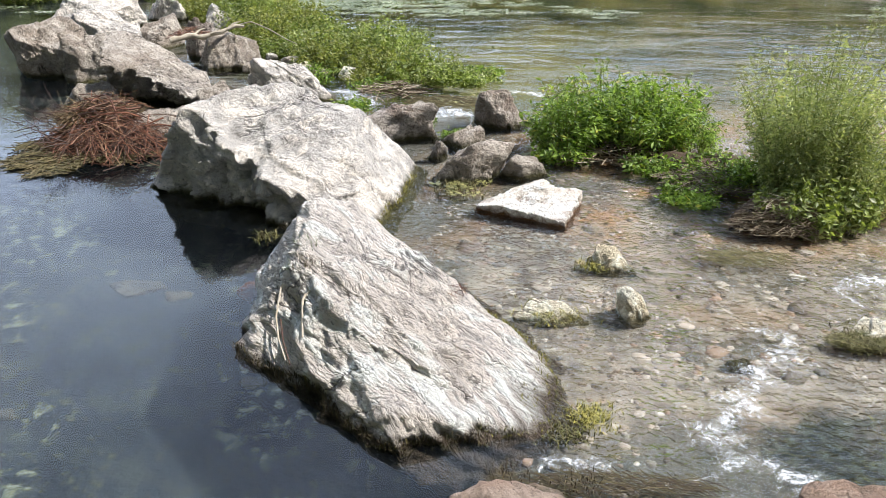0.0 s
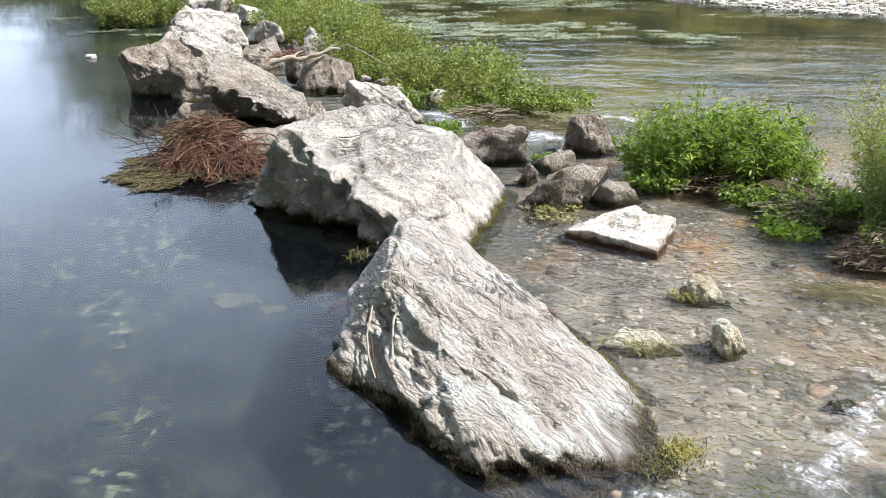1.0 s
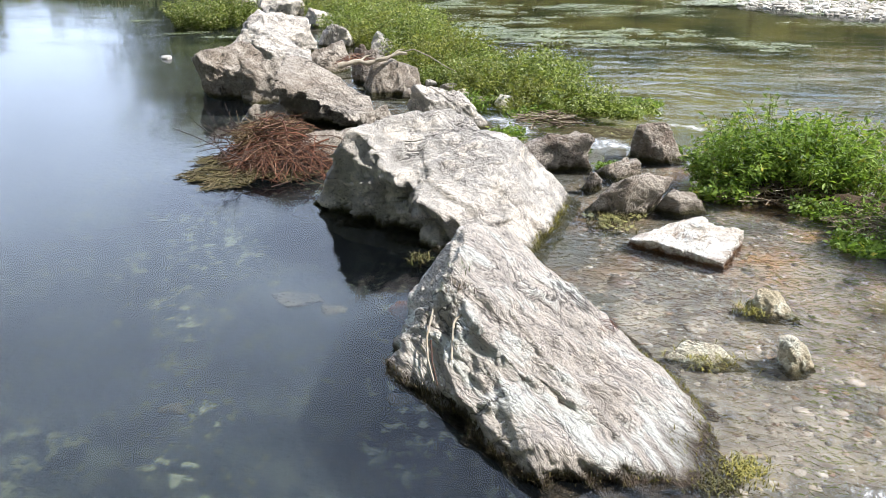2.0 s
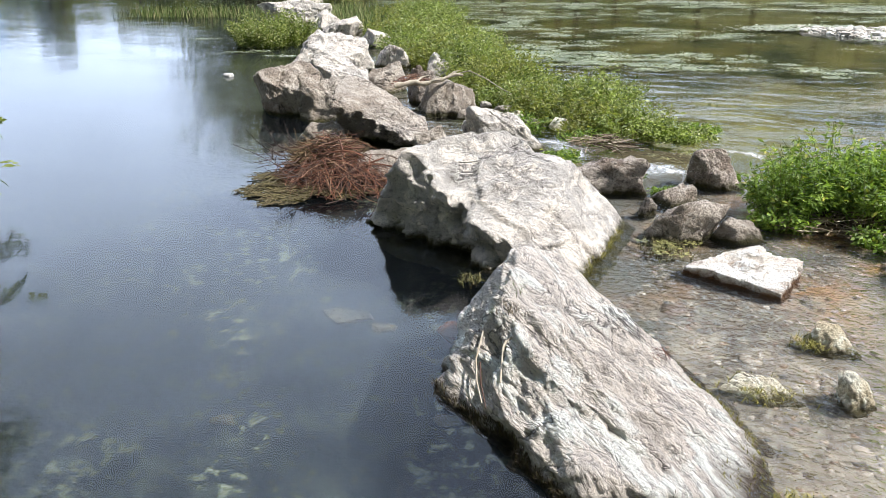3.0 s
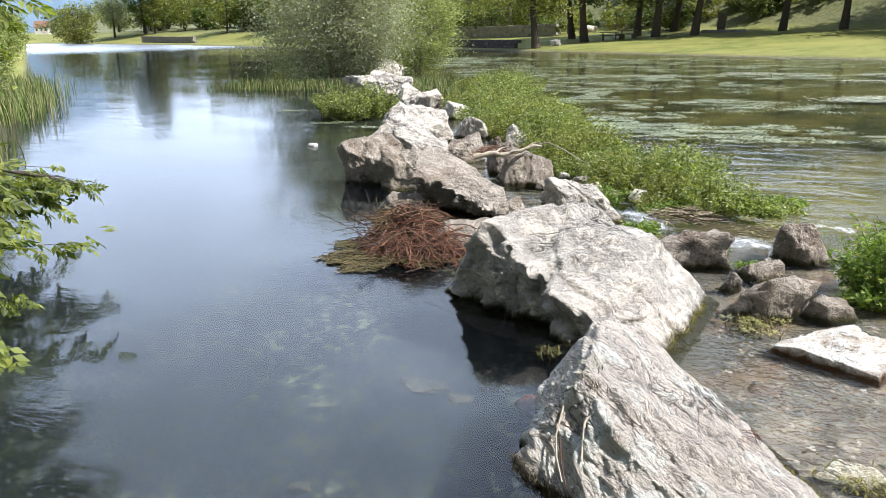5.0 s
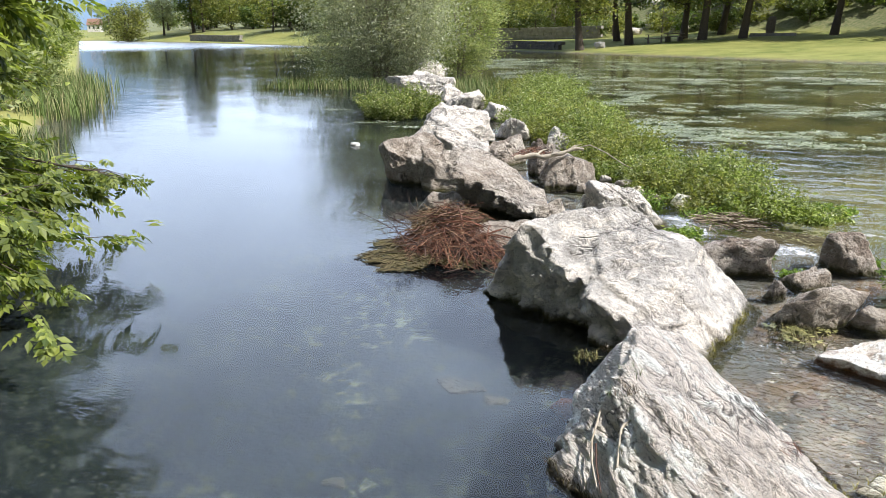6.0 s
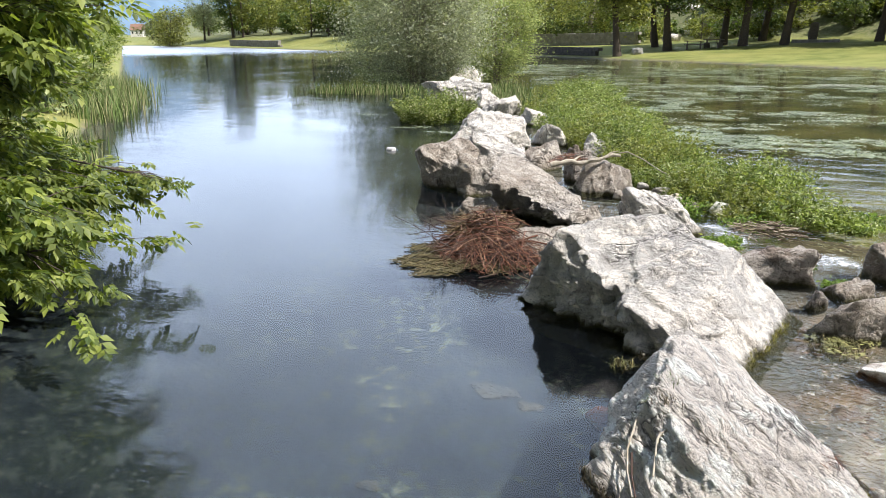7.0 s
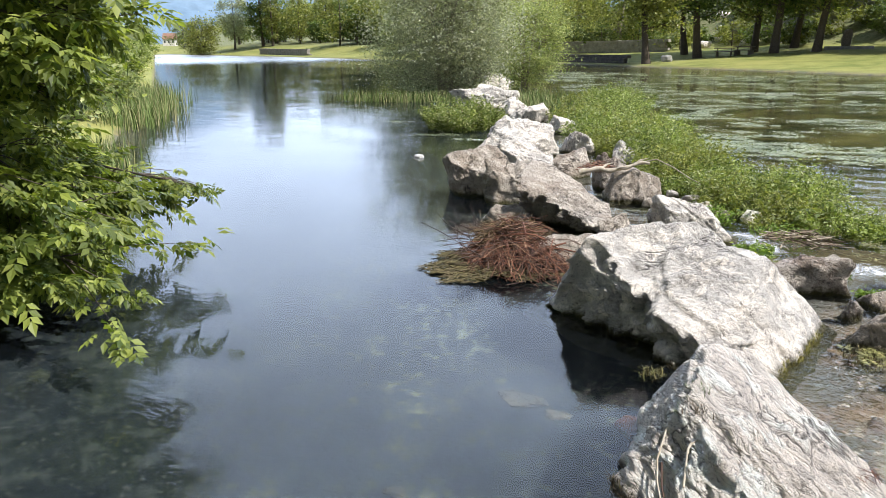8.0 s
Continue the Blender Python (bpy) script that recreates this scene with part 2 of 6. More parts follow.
def blades(shape, rng, at, height, width, lean=0.25, bend=0.35):
    """Grass or reed blades: three-joint strips that bend over."""
    at = np.asarray(at, float)
    n = len(at)
    if n == 0:
        return
    h = height * rng.uniform(0.5, 1.25, n)[:, None]
    a = rng.uniform(0, 2 * np.pi, n)
    out = np.stack([np.cos(a), np.sin(a), np.zeros(n)], 1)
    side = np.stack([-np.sin(a), np.cos(a), np.zeros(n)], 1) * width * 0.5
    lean_ = lean * rng.uniform(0, 1, n)[:, None]
    bend_ = bend * rng.uniform(0, 1, n)[:, None]
    p1 = at + out * h * lean_ * 0.5 + [0, 0, 1] * h * 0.5
    p2 = at + out * h * (lean_ + bend_) + [0, 0, 1] * h * (1 - 0.5 * bend_)
    v = np.stack([at - side, at + side, p1 + side * 0.9, p1 - side * 0.9, p2], 1).reshape(-1, 3)
    q = np.arange(n)[:, None] * 5
    shape.add(v, np.concatenate([q + [0, 1, 2], q + [0, 2, 3], q + [3, 2, 4]]))


def fbm(p, seed, scale, octaves=4, ridged=False):
    """Noise for many points at once."""
    off = Vector((seed * 7.13, seed * 3.71, seed * 5.39))
    out = np.empty(len(p))
    for i, q in enumerate(p):
        c = Vector(q) * scale + off
        if ridged:
            out[i] = noise.ridged_multi_fractal(c, 0.9, 2.1, octaves, 1.0, 2.0) - 1.0
        else:
            out[i] = noise.fractal(c, 0.9, 2.1, octaves)
    return out


_balls = {}


def ball(level):
    if level not in _balls:
        bm = bmesh.new()
        bmesh.ops.create_icosphere(bm, subdivisions=level, radius=1)
        bm.verts.ensure_lookup_table()
        _balls[level] = (np.array([v.co[:] for v in bm.verts]), np.array([[v.index for v in f.verts] for f in bm.faces]))
        bm.free()
    return _balls[level]


def hewn(center, facets, seed, level=5, sharp=40, rough=0.035, grain=0.012, chips=40, chip=0.06, streak=None, rugged=(), block=0.09, undercut=0.0):
    """A boulder split along planes. facets: azimuth, elevation in degrees and distance from the centre. Small random chips break
    the faces, edges are worn, and the surface is roughened at two scales; streak: a direction along which grooves run;
    rugged: the numbers of facets that are broken into stepped blocks, cut back at the foot by undercut."""
    d, f = ball(level)
    d = d / np.linalg.norm(d, axis=1)[:, None]
    rng = np.random.default_rng(seed)
    inv = np.zeros(len(d))
    for az, el, dist in facets:
        a, e = radians(az), radians(el)
        c = d @ np.array([math.cos(e) * math.cos(a), math.cos(e) * math.sin(a), math.sin(e)])
        inv += (np.maximum(c, 0) / dist) ** sharp
    broken = [(np.array([math.cos(radians(el)) * math.cos(radians(az)), math.cos(radians(el)) * math.sin(radians(az)), math.sin(radians(el))]), dist)
              for az, el, dist in (facets[i] for i in rugged)]
    share = [np.clip((np.maximum(d @ n, 0) / dist) * inv ** (-1.0 / sharp) * 9.0 - 8.0, 0, 1) for n, dist in broken]
    r = inv ** (-1.0 / sharp)
    size = float(np.median(r))
    p = d * r[:, None]
    # chips: shallow flakes knocked off, each leaving a small flat scar with a step round it
    for _ in range(chips):
        q = p[rng.integers(len(p))]
        n = q / np.linalg.norm(q) + rng.normal(0, 0.5, 3)
        n /= np.linalg.norm(n)
        reach = rng.uniform(0.18, 0.6) * size
        fade = np.clip(1.6 - 1.6 * np.linalg.norm(p - q, axis=1) / reach, 0, 1)
        over = (p - q) @ n + rng.uniform(0.1, 1.0) * chip * size
        p = p - (np.clip(over, 0, 1.5 * chip * size) * np.minimum(1, 3 * fade))[:, None] * n
    for (n, dist), w in zip(broken, share):
        back = np.zeros(len(p))
        for i in np.nonzero(w > 0.02)[0]:
            for scale, amount in ((4.2, 1.0), (10.0, 0.4)):
                v = Vector(p[i] * [scale, scale, 0.7 * scale]) + noise.noise_vector(Vector(p[i]) * 4.0) * 0.4 + Vector((seed, 0, 0))
                near = noise.voronoi(v)[1][0]
                back[i] += amount * (abs(noise.cell(near * 7.3)) + 0.9 * (v - near).dot(noise.noise_vector(near * 9.0)))
        back = block * (back - 0.75) + undercut * np.clip(1 - (p[:, 2] + center[2]) / 0.42, 0, 1)
        p = p - (w * back)[:, None] * n
    k = fbm(p, seed, 1.6 / size, 4)
    q = p
    if streak is not None:
        u = np.array(streak, float)
        u /= np.linalg.norm(u)
        q = p - 0.72 * (p @ u)[:, None] * u
    g = fbm(q, seed + 3, 4.5 / size, 6, True)
    cut = np.array([(lambda w: w[0][1] - w[0][0])(noise.voronoi(Vector(v) * (2.6 / size) + Vector((seed, 0.3 * h, 0)))) for v, h in zip(q, k)])
    groove = np.clip(1 - cut / 0.07, 0, 1) * np.clip(0.5 + 2.0 * k, 0, 1)
    p = p + d * (rough * size * k + grain * size * g - 0.03 * size * groove)[:, None]
    s = Shape()
    s.add(p + np.array(center), f)
    return s


def rough_stone(center, size, seed, level=4, cuts=7, **kw):
    """A broken stone of that size, split along random planes, with one long sloping face and a leaning crest."""
    rng = np.random.default_rng(seed)
    facets = [(k * 360 / 6 + rng.uniform(-26, 26), rng.uniform(-14, 40), rng.uniform(0.36, 0.60)) for k in range(6)]
    a = rng.uniform(0, 360)
    facets += [(a, rng.uniform(60, 76), rng.uniform(0.34, 0.42)), (a + rng.uniform(120, 220), rng.uniform(36, 58), rng.uniform(0.42, 0.52))]
    facets += [(rng.uniform(0, 360), rng.uniform(60, 85), rng.uniform(0.36, 0.46)) for _ in range(cuts // 4)]
    facets += [(0, -90, 0.5), (60, -40, 0.55), (180, -40, 0.55), (300, -40, 0.55)]
    s = hewn((0, 0, 0), facets, seed, level, kw.pop("sharp", 110), **kw)
    v = s.v[0]
    span = v.max(0) - v.min(0)
    v = (v - (v.max(0) + v.min(0)) / 2) / span
    v[:, :2] += v[:, 2:] * rng.uniform(-0.22, 0.22, 2)
    s.v[0] = v * np.array(size) + np.array(center)
    return s


def turned(shape, center, degrees):
    a, c = radians(degrees), np.array([center[0], center[1], 0])
    m = np.array([[math.cos(a), math.sin(a), 0], [-math.sin(a), math.cos(a), 0], [0, 0, 1]])
    shape.v = [(v - c) @ m + c for v in shape.v]
    return shape


# ---- the lie of the land ----
def smooth(a, b, x):
    t = np.clip((x - a) / (b - a), 0, 1)
    return t * t * (3 - 2 * t)


def along(x, y, line):
    """Distance to the left (minus) or right (plus) of a polyline that runs away from the camera."""
    best = np.full(np.shape(x), 1e9)
    side = np.zeros(np.shape(x))
    for (x0, y0), (x1, y1) in zip(line[:-1], line[1:]):
        dx, dy = x1 - x0, y1 - y0
        ln = dx * dx + dy * dy
        t = np.clip(((x - x0) * dx + (y - y0) * dy) / ln, 0, 1)
        dist = np.hypot(x - x0 - t * dx, y - y0 - t * dy)
        cross = (x - x0) * dy - (y - y0) * dx
        near = dist < best
        best = np.where(near, dist, best)
        side = np.where(near, np.sign(cross), side)
    return best * side


WEIR = [(0.6, -6), (0.6, 2.6), (-0.2, 4.2), (-1.2, 6.6), (-2.6, 9.2), (-4.6, 11.5), (-7.2, 15.5), (-9, 20), (-13, 26), (-20, 39), (-30, 52)]
LEFT_BANK = [(-3.5, -30), (-8.0, 0), (-10.2, 4.6), (-14.8, 10.0), (-30.5, 24.2), (-150, 122), (-900, 700)]
RIGHT_SHORE = [(60, 20), (30, 40), (-2, 57.2), (-4.8, 59), (-11.2, 63.2), (-21.7, 69.8), (-30, 75), (-36, 78.6), (-60, 86), (-76, 95), (-105, 109), (-148, 127), (-900, 760)]


def waves(x, y, k, a):
    return a * (np.sin(k * x + 1.3 * np.sin(0.7 * k * y)) + np.sin(1.3 * k * y + 2.1 * np.sin(0.5 * k * x)))


def land(x, y):
    """Height of bed and banks over the still water."""
    x, y = np.asarray(x, float), np.asarray(y, float)
    s = along(x, y, WEIR)
    pond = -0.75 - 0.25 * smooth(0, 4, -s) + waves(x, y, 1.7, 0.05)
    river = -0.5 - 0.2 * smooth(8, 16, y)
    shallow = -0.13 + waves(x, y, 3.1, 0.015) - 0.02 * (y - 5)
    right = shallow + (river - shallow) * smooth(8.2, 10.5, y)
    z = pond + (right - pond) * smooth(-0.5, 0.5, s)
    ridge = np.exp(-(s / 0.9) ** 2) * smooth(6.5, 8, y) * 0.45
    z = z + ridge
    lb = -along(x, y, LEFT_BANK)
    z = np.where(lb > -3, z + (0.35 + 0.9 * smooth(0, 6, lb) - z) * smooth(-2.0, 0.6, lb), z)
    sh = -along(x, y, RIGHT_SHORE[::-1])
    bank = 0.12 + 0.06 * np.clip(sh, 0, 28) + 0.05 * waves(x, y, 0.4, 1) * smooth(0, 6, sh)
    hill = 14.0 * smooth(21, 48, sh) * smooth(-60, -20, x) + 24 * smooth(30, 120, sh) * smooth(-90, -20, x) + 1.0 * smooth(4, 12, sh) * smooth(-40, -60, x)
    z = np.where(sh > -6, z + (bank + hill - z) * smooth(-4.0, 0.3, sh), z)
    near = smooth(2.1, 0.9, y) * smooth(-3.5, -2.0, x)
    z = z + (0.62 - z) * near
    r = np.hypot(x, y)
    z = z + np.maximum(1.1 - z, 0) * smooth(186, 215, r)
    hills = (13 + waves(x, y, 0.004, 5)) * smooth(220, 800, r)
    return z + np.where((sh > 5) | (lb > 5), hills, 0) * 1.0


def sheet(shape, r0, r1, rings, spokes, height):
    """A sheet round the camera, fine near it and coarse far off."""
    r = r0 * (r1 / r0) ** (np.arange(rings) / (rings - 1))
    a = np.linspace(0, 2 * np.pi, spokes, endpoint=False)
    # twice as many spokes ahead as behind
    a = a - 0.55 * np.sin(a) * 0.6
    a = a + radians(110)
    x = (r[:, None] * np.cos(a)).ravel()
    y = (r[:, None] * np.sin(a)).ravel()
    x, y = np.r_[0, x], np.r_[0, y]
    z = height(x, y)
    i, j = np.meshgrid(np.arange(rings - 1), np.arange(spokes), indexing="ij")
    k = (1 + i * spokes + j).ravel()
    k2 = (1 + i * spokes + (j + 1) % spokes).ravel()
    quads = np.stack([k, k + spokes, k2 + spokes, k2], 1)
    fan = np.array([[0, 1 + q, 1 + (q + 1) % spokes] for q in range(spokes)])
    v = np.stack([x, y, z], 1)
    shape.add(v, quads)
    shape.add(np.zeros((0, 3)), np.zeros((0, 3), int))
    shape.f.append(fan)
    return shape

# ---- material set ----
M_PALE = rock_material("pale_limestone", (0.72, 0.65, 0.565), (0.35, 0.32, 0.29), (0.53, 0.495, 0.45), busy=0.42, relief=0.045)
M_CRUST = rock_material("crusted_limestone", (0.84, 0.755, 0.66), (0.46, 0.41, 0.36), (0.72, 0.64, 0.555), flow=-43, fine=0.85, algae=(0.15, 0.11, 0.075), line=0.045, busy=0.8, relief=0.065)
M_BROWN = rock_material("brown_limestone", (0.56, 0.49, 0.42), (0.16, 0.13, 0.11), (0.36, 0.285, 0.225), fine=1.6, busy=0.8, relief=0.10)
M_GREY = rock_material("grey_limestone", (0.50, 0.44, 0.37), (0.20, 0.17, 0.14), (0.38, 0.315, 0.25), busy=0.5, relief=0.06)
M_SLAB = rock_material("pale_slab", (0.80, 0.76, 0.69), (0.46, 0.37, 0.28), (0.70, 0.62, 0.52), algae=(0.20, 0.095, 0.035), line=0.03, fine=1.8, busy=0.5)
M_TAN = rock_material("tan_limestone", (0.40, 0.30, 0.23), (0.22, 0.165, 0.125), (0.33, 0.22, 0.155), busy=0.3)
M_TUFA = rock_material("yellow_tufa", (0.82, 0.76, 0.61), (0.42, 0.35, 0.22), (0.66, 0.57, 0.40), algae=(0.14, 0.11, 0.03), fine=2.5, line=0.0, relief=0.08)
M_BARK = plain("bark", (0.13, 0.10, 0.075), (0.06, 0.05, 0.04), 14, 0.95, 0.7, 0.03)
M_PALEBARK = plain("pale_bark", (0.34, 0.29, 0.22), (0.18, 0.15, 0.11), 14, 0.95, 0.5, 0.02)
M_NETTLE = leaf_material("nettle_leaf", (0.065, 0.125, 0.018), (0.36, 0.49, 0.11), (0.66, 0.57, 0.11), 0.04, 0.45)
M_WILLOW = leaf_material("willow_leaf", (0.16, 0.205, 0.075), (0.50, 0.53, 0.26), (0.56, 0.50, 0.26), 0.08, 0.5)
M_CRESS = leaf_material("cress_leaf", (0.07, 0.105, 0.022), (0.37, 0.43, 0.13), (0.66, 0.66, 0.48), 0.14)
M_MAPLE = leaf_material("tree_leaf", (0.055, 0.09, 0.016), (0.30, 0.345, 0.07), (0.42, 0.44, 0.12), 0.12, 0.5)
M_OLIVE = leaf_material("silver_leaf", (0.21, 0.225, 0.155), (0.50, 0.515, 0.41), (0.64, 0.64, 0.55), 0.2)
M_POPLAR = leaf_material("poplar_leaf", (0.05, 0.085, 0.022), (0.17, 0.225, 0.055), (0.22, 0.25, 0.08), 0.06)
M_LIME = leaf_material("spring_leaf", (0.11, 0.135, 0.035), (0.34, 0.35, 0.10), (0.36, 0.34, 0.12), 0.08)
M_SCRUB = leaf_material("scrub_leaf", (0.08, 0.11, 0.04), (0.20, 0.24, 0.085), (0.24, 0.22, 0.10), 0.10)
M_REED = strands("reed_blade", (0.06, 0.10, 0.02), (0.12, 0.175, 0.04), (0.18, 0.22, 0.07), (0.40, 0.36, 0.18))
M_STEM = strands("green_stem", (0.13, 0.18, 0.04), (0.22, 0.26, 0.07), (0.28, 0.24, 0.10))
M_STRAW = strands("dry_straw", (0.10, 0.072, 0.046), (0.20, 0.15, 0.09), (0.12, 0.085, 0.055), (0.28, 0.22, 0.14), (0.52, 0.46, 0.33))
M_TWIG = strands("red_brown_twig", (0.17, 0.065, 0.035), (0.055, 0.028, 0.02), (0.30, 0.125, 0.07), (0.035, 0.025, 0.018), (0.10, 0.05, 0.03), (0.40, 0.25, 0.15))
M_DARKTWIG = strands("dark_twig", (0.05, 0.035, 0.03), (0.09, 0.06, 0.05))
M_PALESTICK = plain("bleached_stick", (0.50, 0.44, 0.35), (0.34, 0.28, 0.20), 20, 0.8)
M_MOSS = strands("water_moss", (0.075, 0.075, 0.022), (0.15, 0.14, 0.04), (0.05, 0.042, 0.016), (0.24, 0.20, 0.075))
M_ROOT = strands("dark_rootlet", (0.035, 0.025, 0.015), (0.075, 0.050, 0.028), (0.055, 0.05, 0.02), (0.13, 0.10, 0.04))
M_DRYGRASS = strands("dry_grass", (0.12, 0.075, 0.035), (0.24, 0.16, 0.07), (0.06, 0.04, 0.022), (0.16, 0.12, 0.045))
M_MAT = strands("weed_mat", (0.06, 0.055, 0.02), (0.14, 0.115, 0.04), (0.035, 0.028, 0.013), (0.22, 0.175, 0.08), (0.08, 0.055, 0.027))


def ground_material():
    k = Mat("riverbed_and_banks", 0.95, 0.2)
    x, y, z = k.xyz(0), k.xyz(1), k.xyz(2)
    n0, n1, n2 = k.noise(0.7, 5), k.noise(3.0, 7, 0.65), k.noise(17, 6)
    cell = k.voronoi(9.0)
    mud = k.mix(k.ramp(n1, (0.40, 0.0), (0.62, 1.0)), (0.006, 0.009, 0.012), (0.013, 0.017, 0.019))
    mud = k.mix(k.ramp(n0, (0.48, 0.0), (0.60, 0.8)), mud, (0.006, 0.008, 0.010))
    mud = k.mix(k.ramp(n2, (0.57, 0.0), (0.66, 0.7)), mud, (0.07, 0.075, 0.06))
    side = k.ramp(k.math("MULTIPLY_ADD", k.math("ADD", x, k.math("MULTIPLY", k.math("SUBTRACT", y, 4.0), 0.56)), 0.1, 0.5), (0.5, 0.0), (0.6, 1.0))
    olive = k.mix(k.ramp(n0, (0.38, 0.0), (0.62, 1.0)), (0.028, 0.033, 0.013), (0.13, 0.11, 0.035))
    mud = k.mix(k.ramp(k.noise(4.2, 5, 0.6), (0.53, 0.0), (0.62, 0.8)), mud, (0.034, 0.040, 0.036))
    weedy = k.math("MULTIPLY", k.ramp(k.noise(0.9, 3), (0.45, 0.0), (0.55, 1.0)), k.ramp(k.noise(9.0, 8, 0.75), (0.53, 0.0), (0.60, 1.0)))
    beside = k.ramp(k.math("MULTIPLY_ADD", k.math("ADD", x, k.math("MULTIPLY", k.math("SUBTRACT", y, 4.0), 0.56)), 0.1, 0.5), (0.02, 0.0), (0.25, 1.0))
    weedy = k.math("MULTIPLY", weedy, beside)
    mud = k.mix(weedy, mud, (0.15, 0.16, 0.105))
    mud = k.mix(side, mud, olive)
    grit = k.mix(k.ramp(n1, (0.36, 0.0), (0.62, 1.0)), (0.26, 0.215, 0.175), (0.10, 0.085, 0.07))
    grit = k.mix(k.ramp(cell, (0.1, 0.6), (0.5, 0.0)), grit, (0.34, 0.295, 0.245))
    grit = k.mix(k.ramp(n0, (0.56, 0.0), (0.68, 0.55)), grit, (0.26, 0.155, 0.075))
    grit = k.mix(k.ramp(k.noise(2.1, 6, 0.65, None, 0.8), (0.53, 0.0), (0.62, 0.85)), grit, (0.31, 0.265, 0.205))
    grit = k.mix(k.ramp(k.noise(1.5, 5, 0.65, None, 0.8), (0.54, 0.0), (0.63, 0.85)), grit, (0.07, 0.068, 0.055))
    amber = k.math("MULTIPLY", k.ramp(k.noise(1.4, 5, 0.65), (0.44, 0.0), (0.60, 0.8)), k.ramp(k.math("MULTIPLY", y, 0.1), (0.50, 0.0), (0.60, 1.0)))
    grit = k.mix(amber, grit, (0.33, 0.17, 0.06))
    slate = k.math("ADD", k.noise(0.8, 4, 0.6), k.math("MULTIPLY", k.math("ADD", x, k.math("MULTIPLY", y, -0.22)), -0.15))
    slate = k.math("ADD", slate, k.ramp(k.math("MULTIPLY", y, 0.1), (0.29, 0.28), (0.36, 0.0)))
    grit = k.mix(k.ramp(slate, (0.46, 0.0), (0.70, 0.75)), grit, k.mix(k.ramp(n1, (0.4, 0.0), (0.6, 1.0)), (0.035, 0.042, 0.042), (0.10, 0.10, 0.085)))
    weeds = k.math("ADD", k.math("POWER", k.math("SUBTRACT", x, 2.35), 2.0), k.math("MULTIPLY", k.math("POWER", k.math("SUBTRACT", y, 3.05), 2.0), 2.5))
    weeds = k.math("ADD", weeds, k.math("MULTIPLY", k.noise(2.6, 7, 0.7), 2.4))
    grit = k.mix(k.ramp(k.math("MULTIPLY", weeds, 0.5), (0.66, 0.9), (0.80, 0.0)), grit, k.mix(k.ramp(n2, (0.45, 0.0), (0.6, 1.0)), (0.012, 0.016, 0.016), (0.05, 0.058, 0.045)))
    bed = k.mix(k.ramp(k.math("ADD", z, 0.9), (0.34, 0.0), (0.72, 1.0)), mud, grit)
    grass = k.mix(k.ramp(n0, (0.35, 0.0), (0.65, 1.0)), (0.12, 0.14, 0.033), (0.21, 0.215, 0.06))
    grass = k.mix(k.ramp(k.noise(0.12, 5), (0.45, 0.0), (0.65, 0.8)), grass, (0.24, 0.23, 0.07))
    col = k.mix(k.ramp(k.math("MULTIPLY_ADD", n1, 0.3, z), (0.12, 0.0), (0.30, 1.0)), bed, grass)
    col = k.mix(k.ramp(k.math("MULTIPLY", k.math("ADD", z, k.math("MULTIPLY", n0, 1.2)), 0.1), (0.20, 0.0), (0.27, 0.92)), col, k.mix(k.ramp(n1, (0.4, 0.0), (0.6, 1.0)), (0.085, 0.105, 0.04), (0.17, 0.165, 0.085)))
    # above 30 m the ground turns blue: distance haze put into the colour
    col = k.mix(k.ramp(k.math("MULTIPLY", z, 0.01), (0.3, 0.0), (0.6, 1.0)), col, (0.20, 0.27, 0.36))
    k.color(col)
    k.bump(k.math("ADD", n1, n2), 0.5, 0.03)
    return k.m


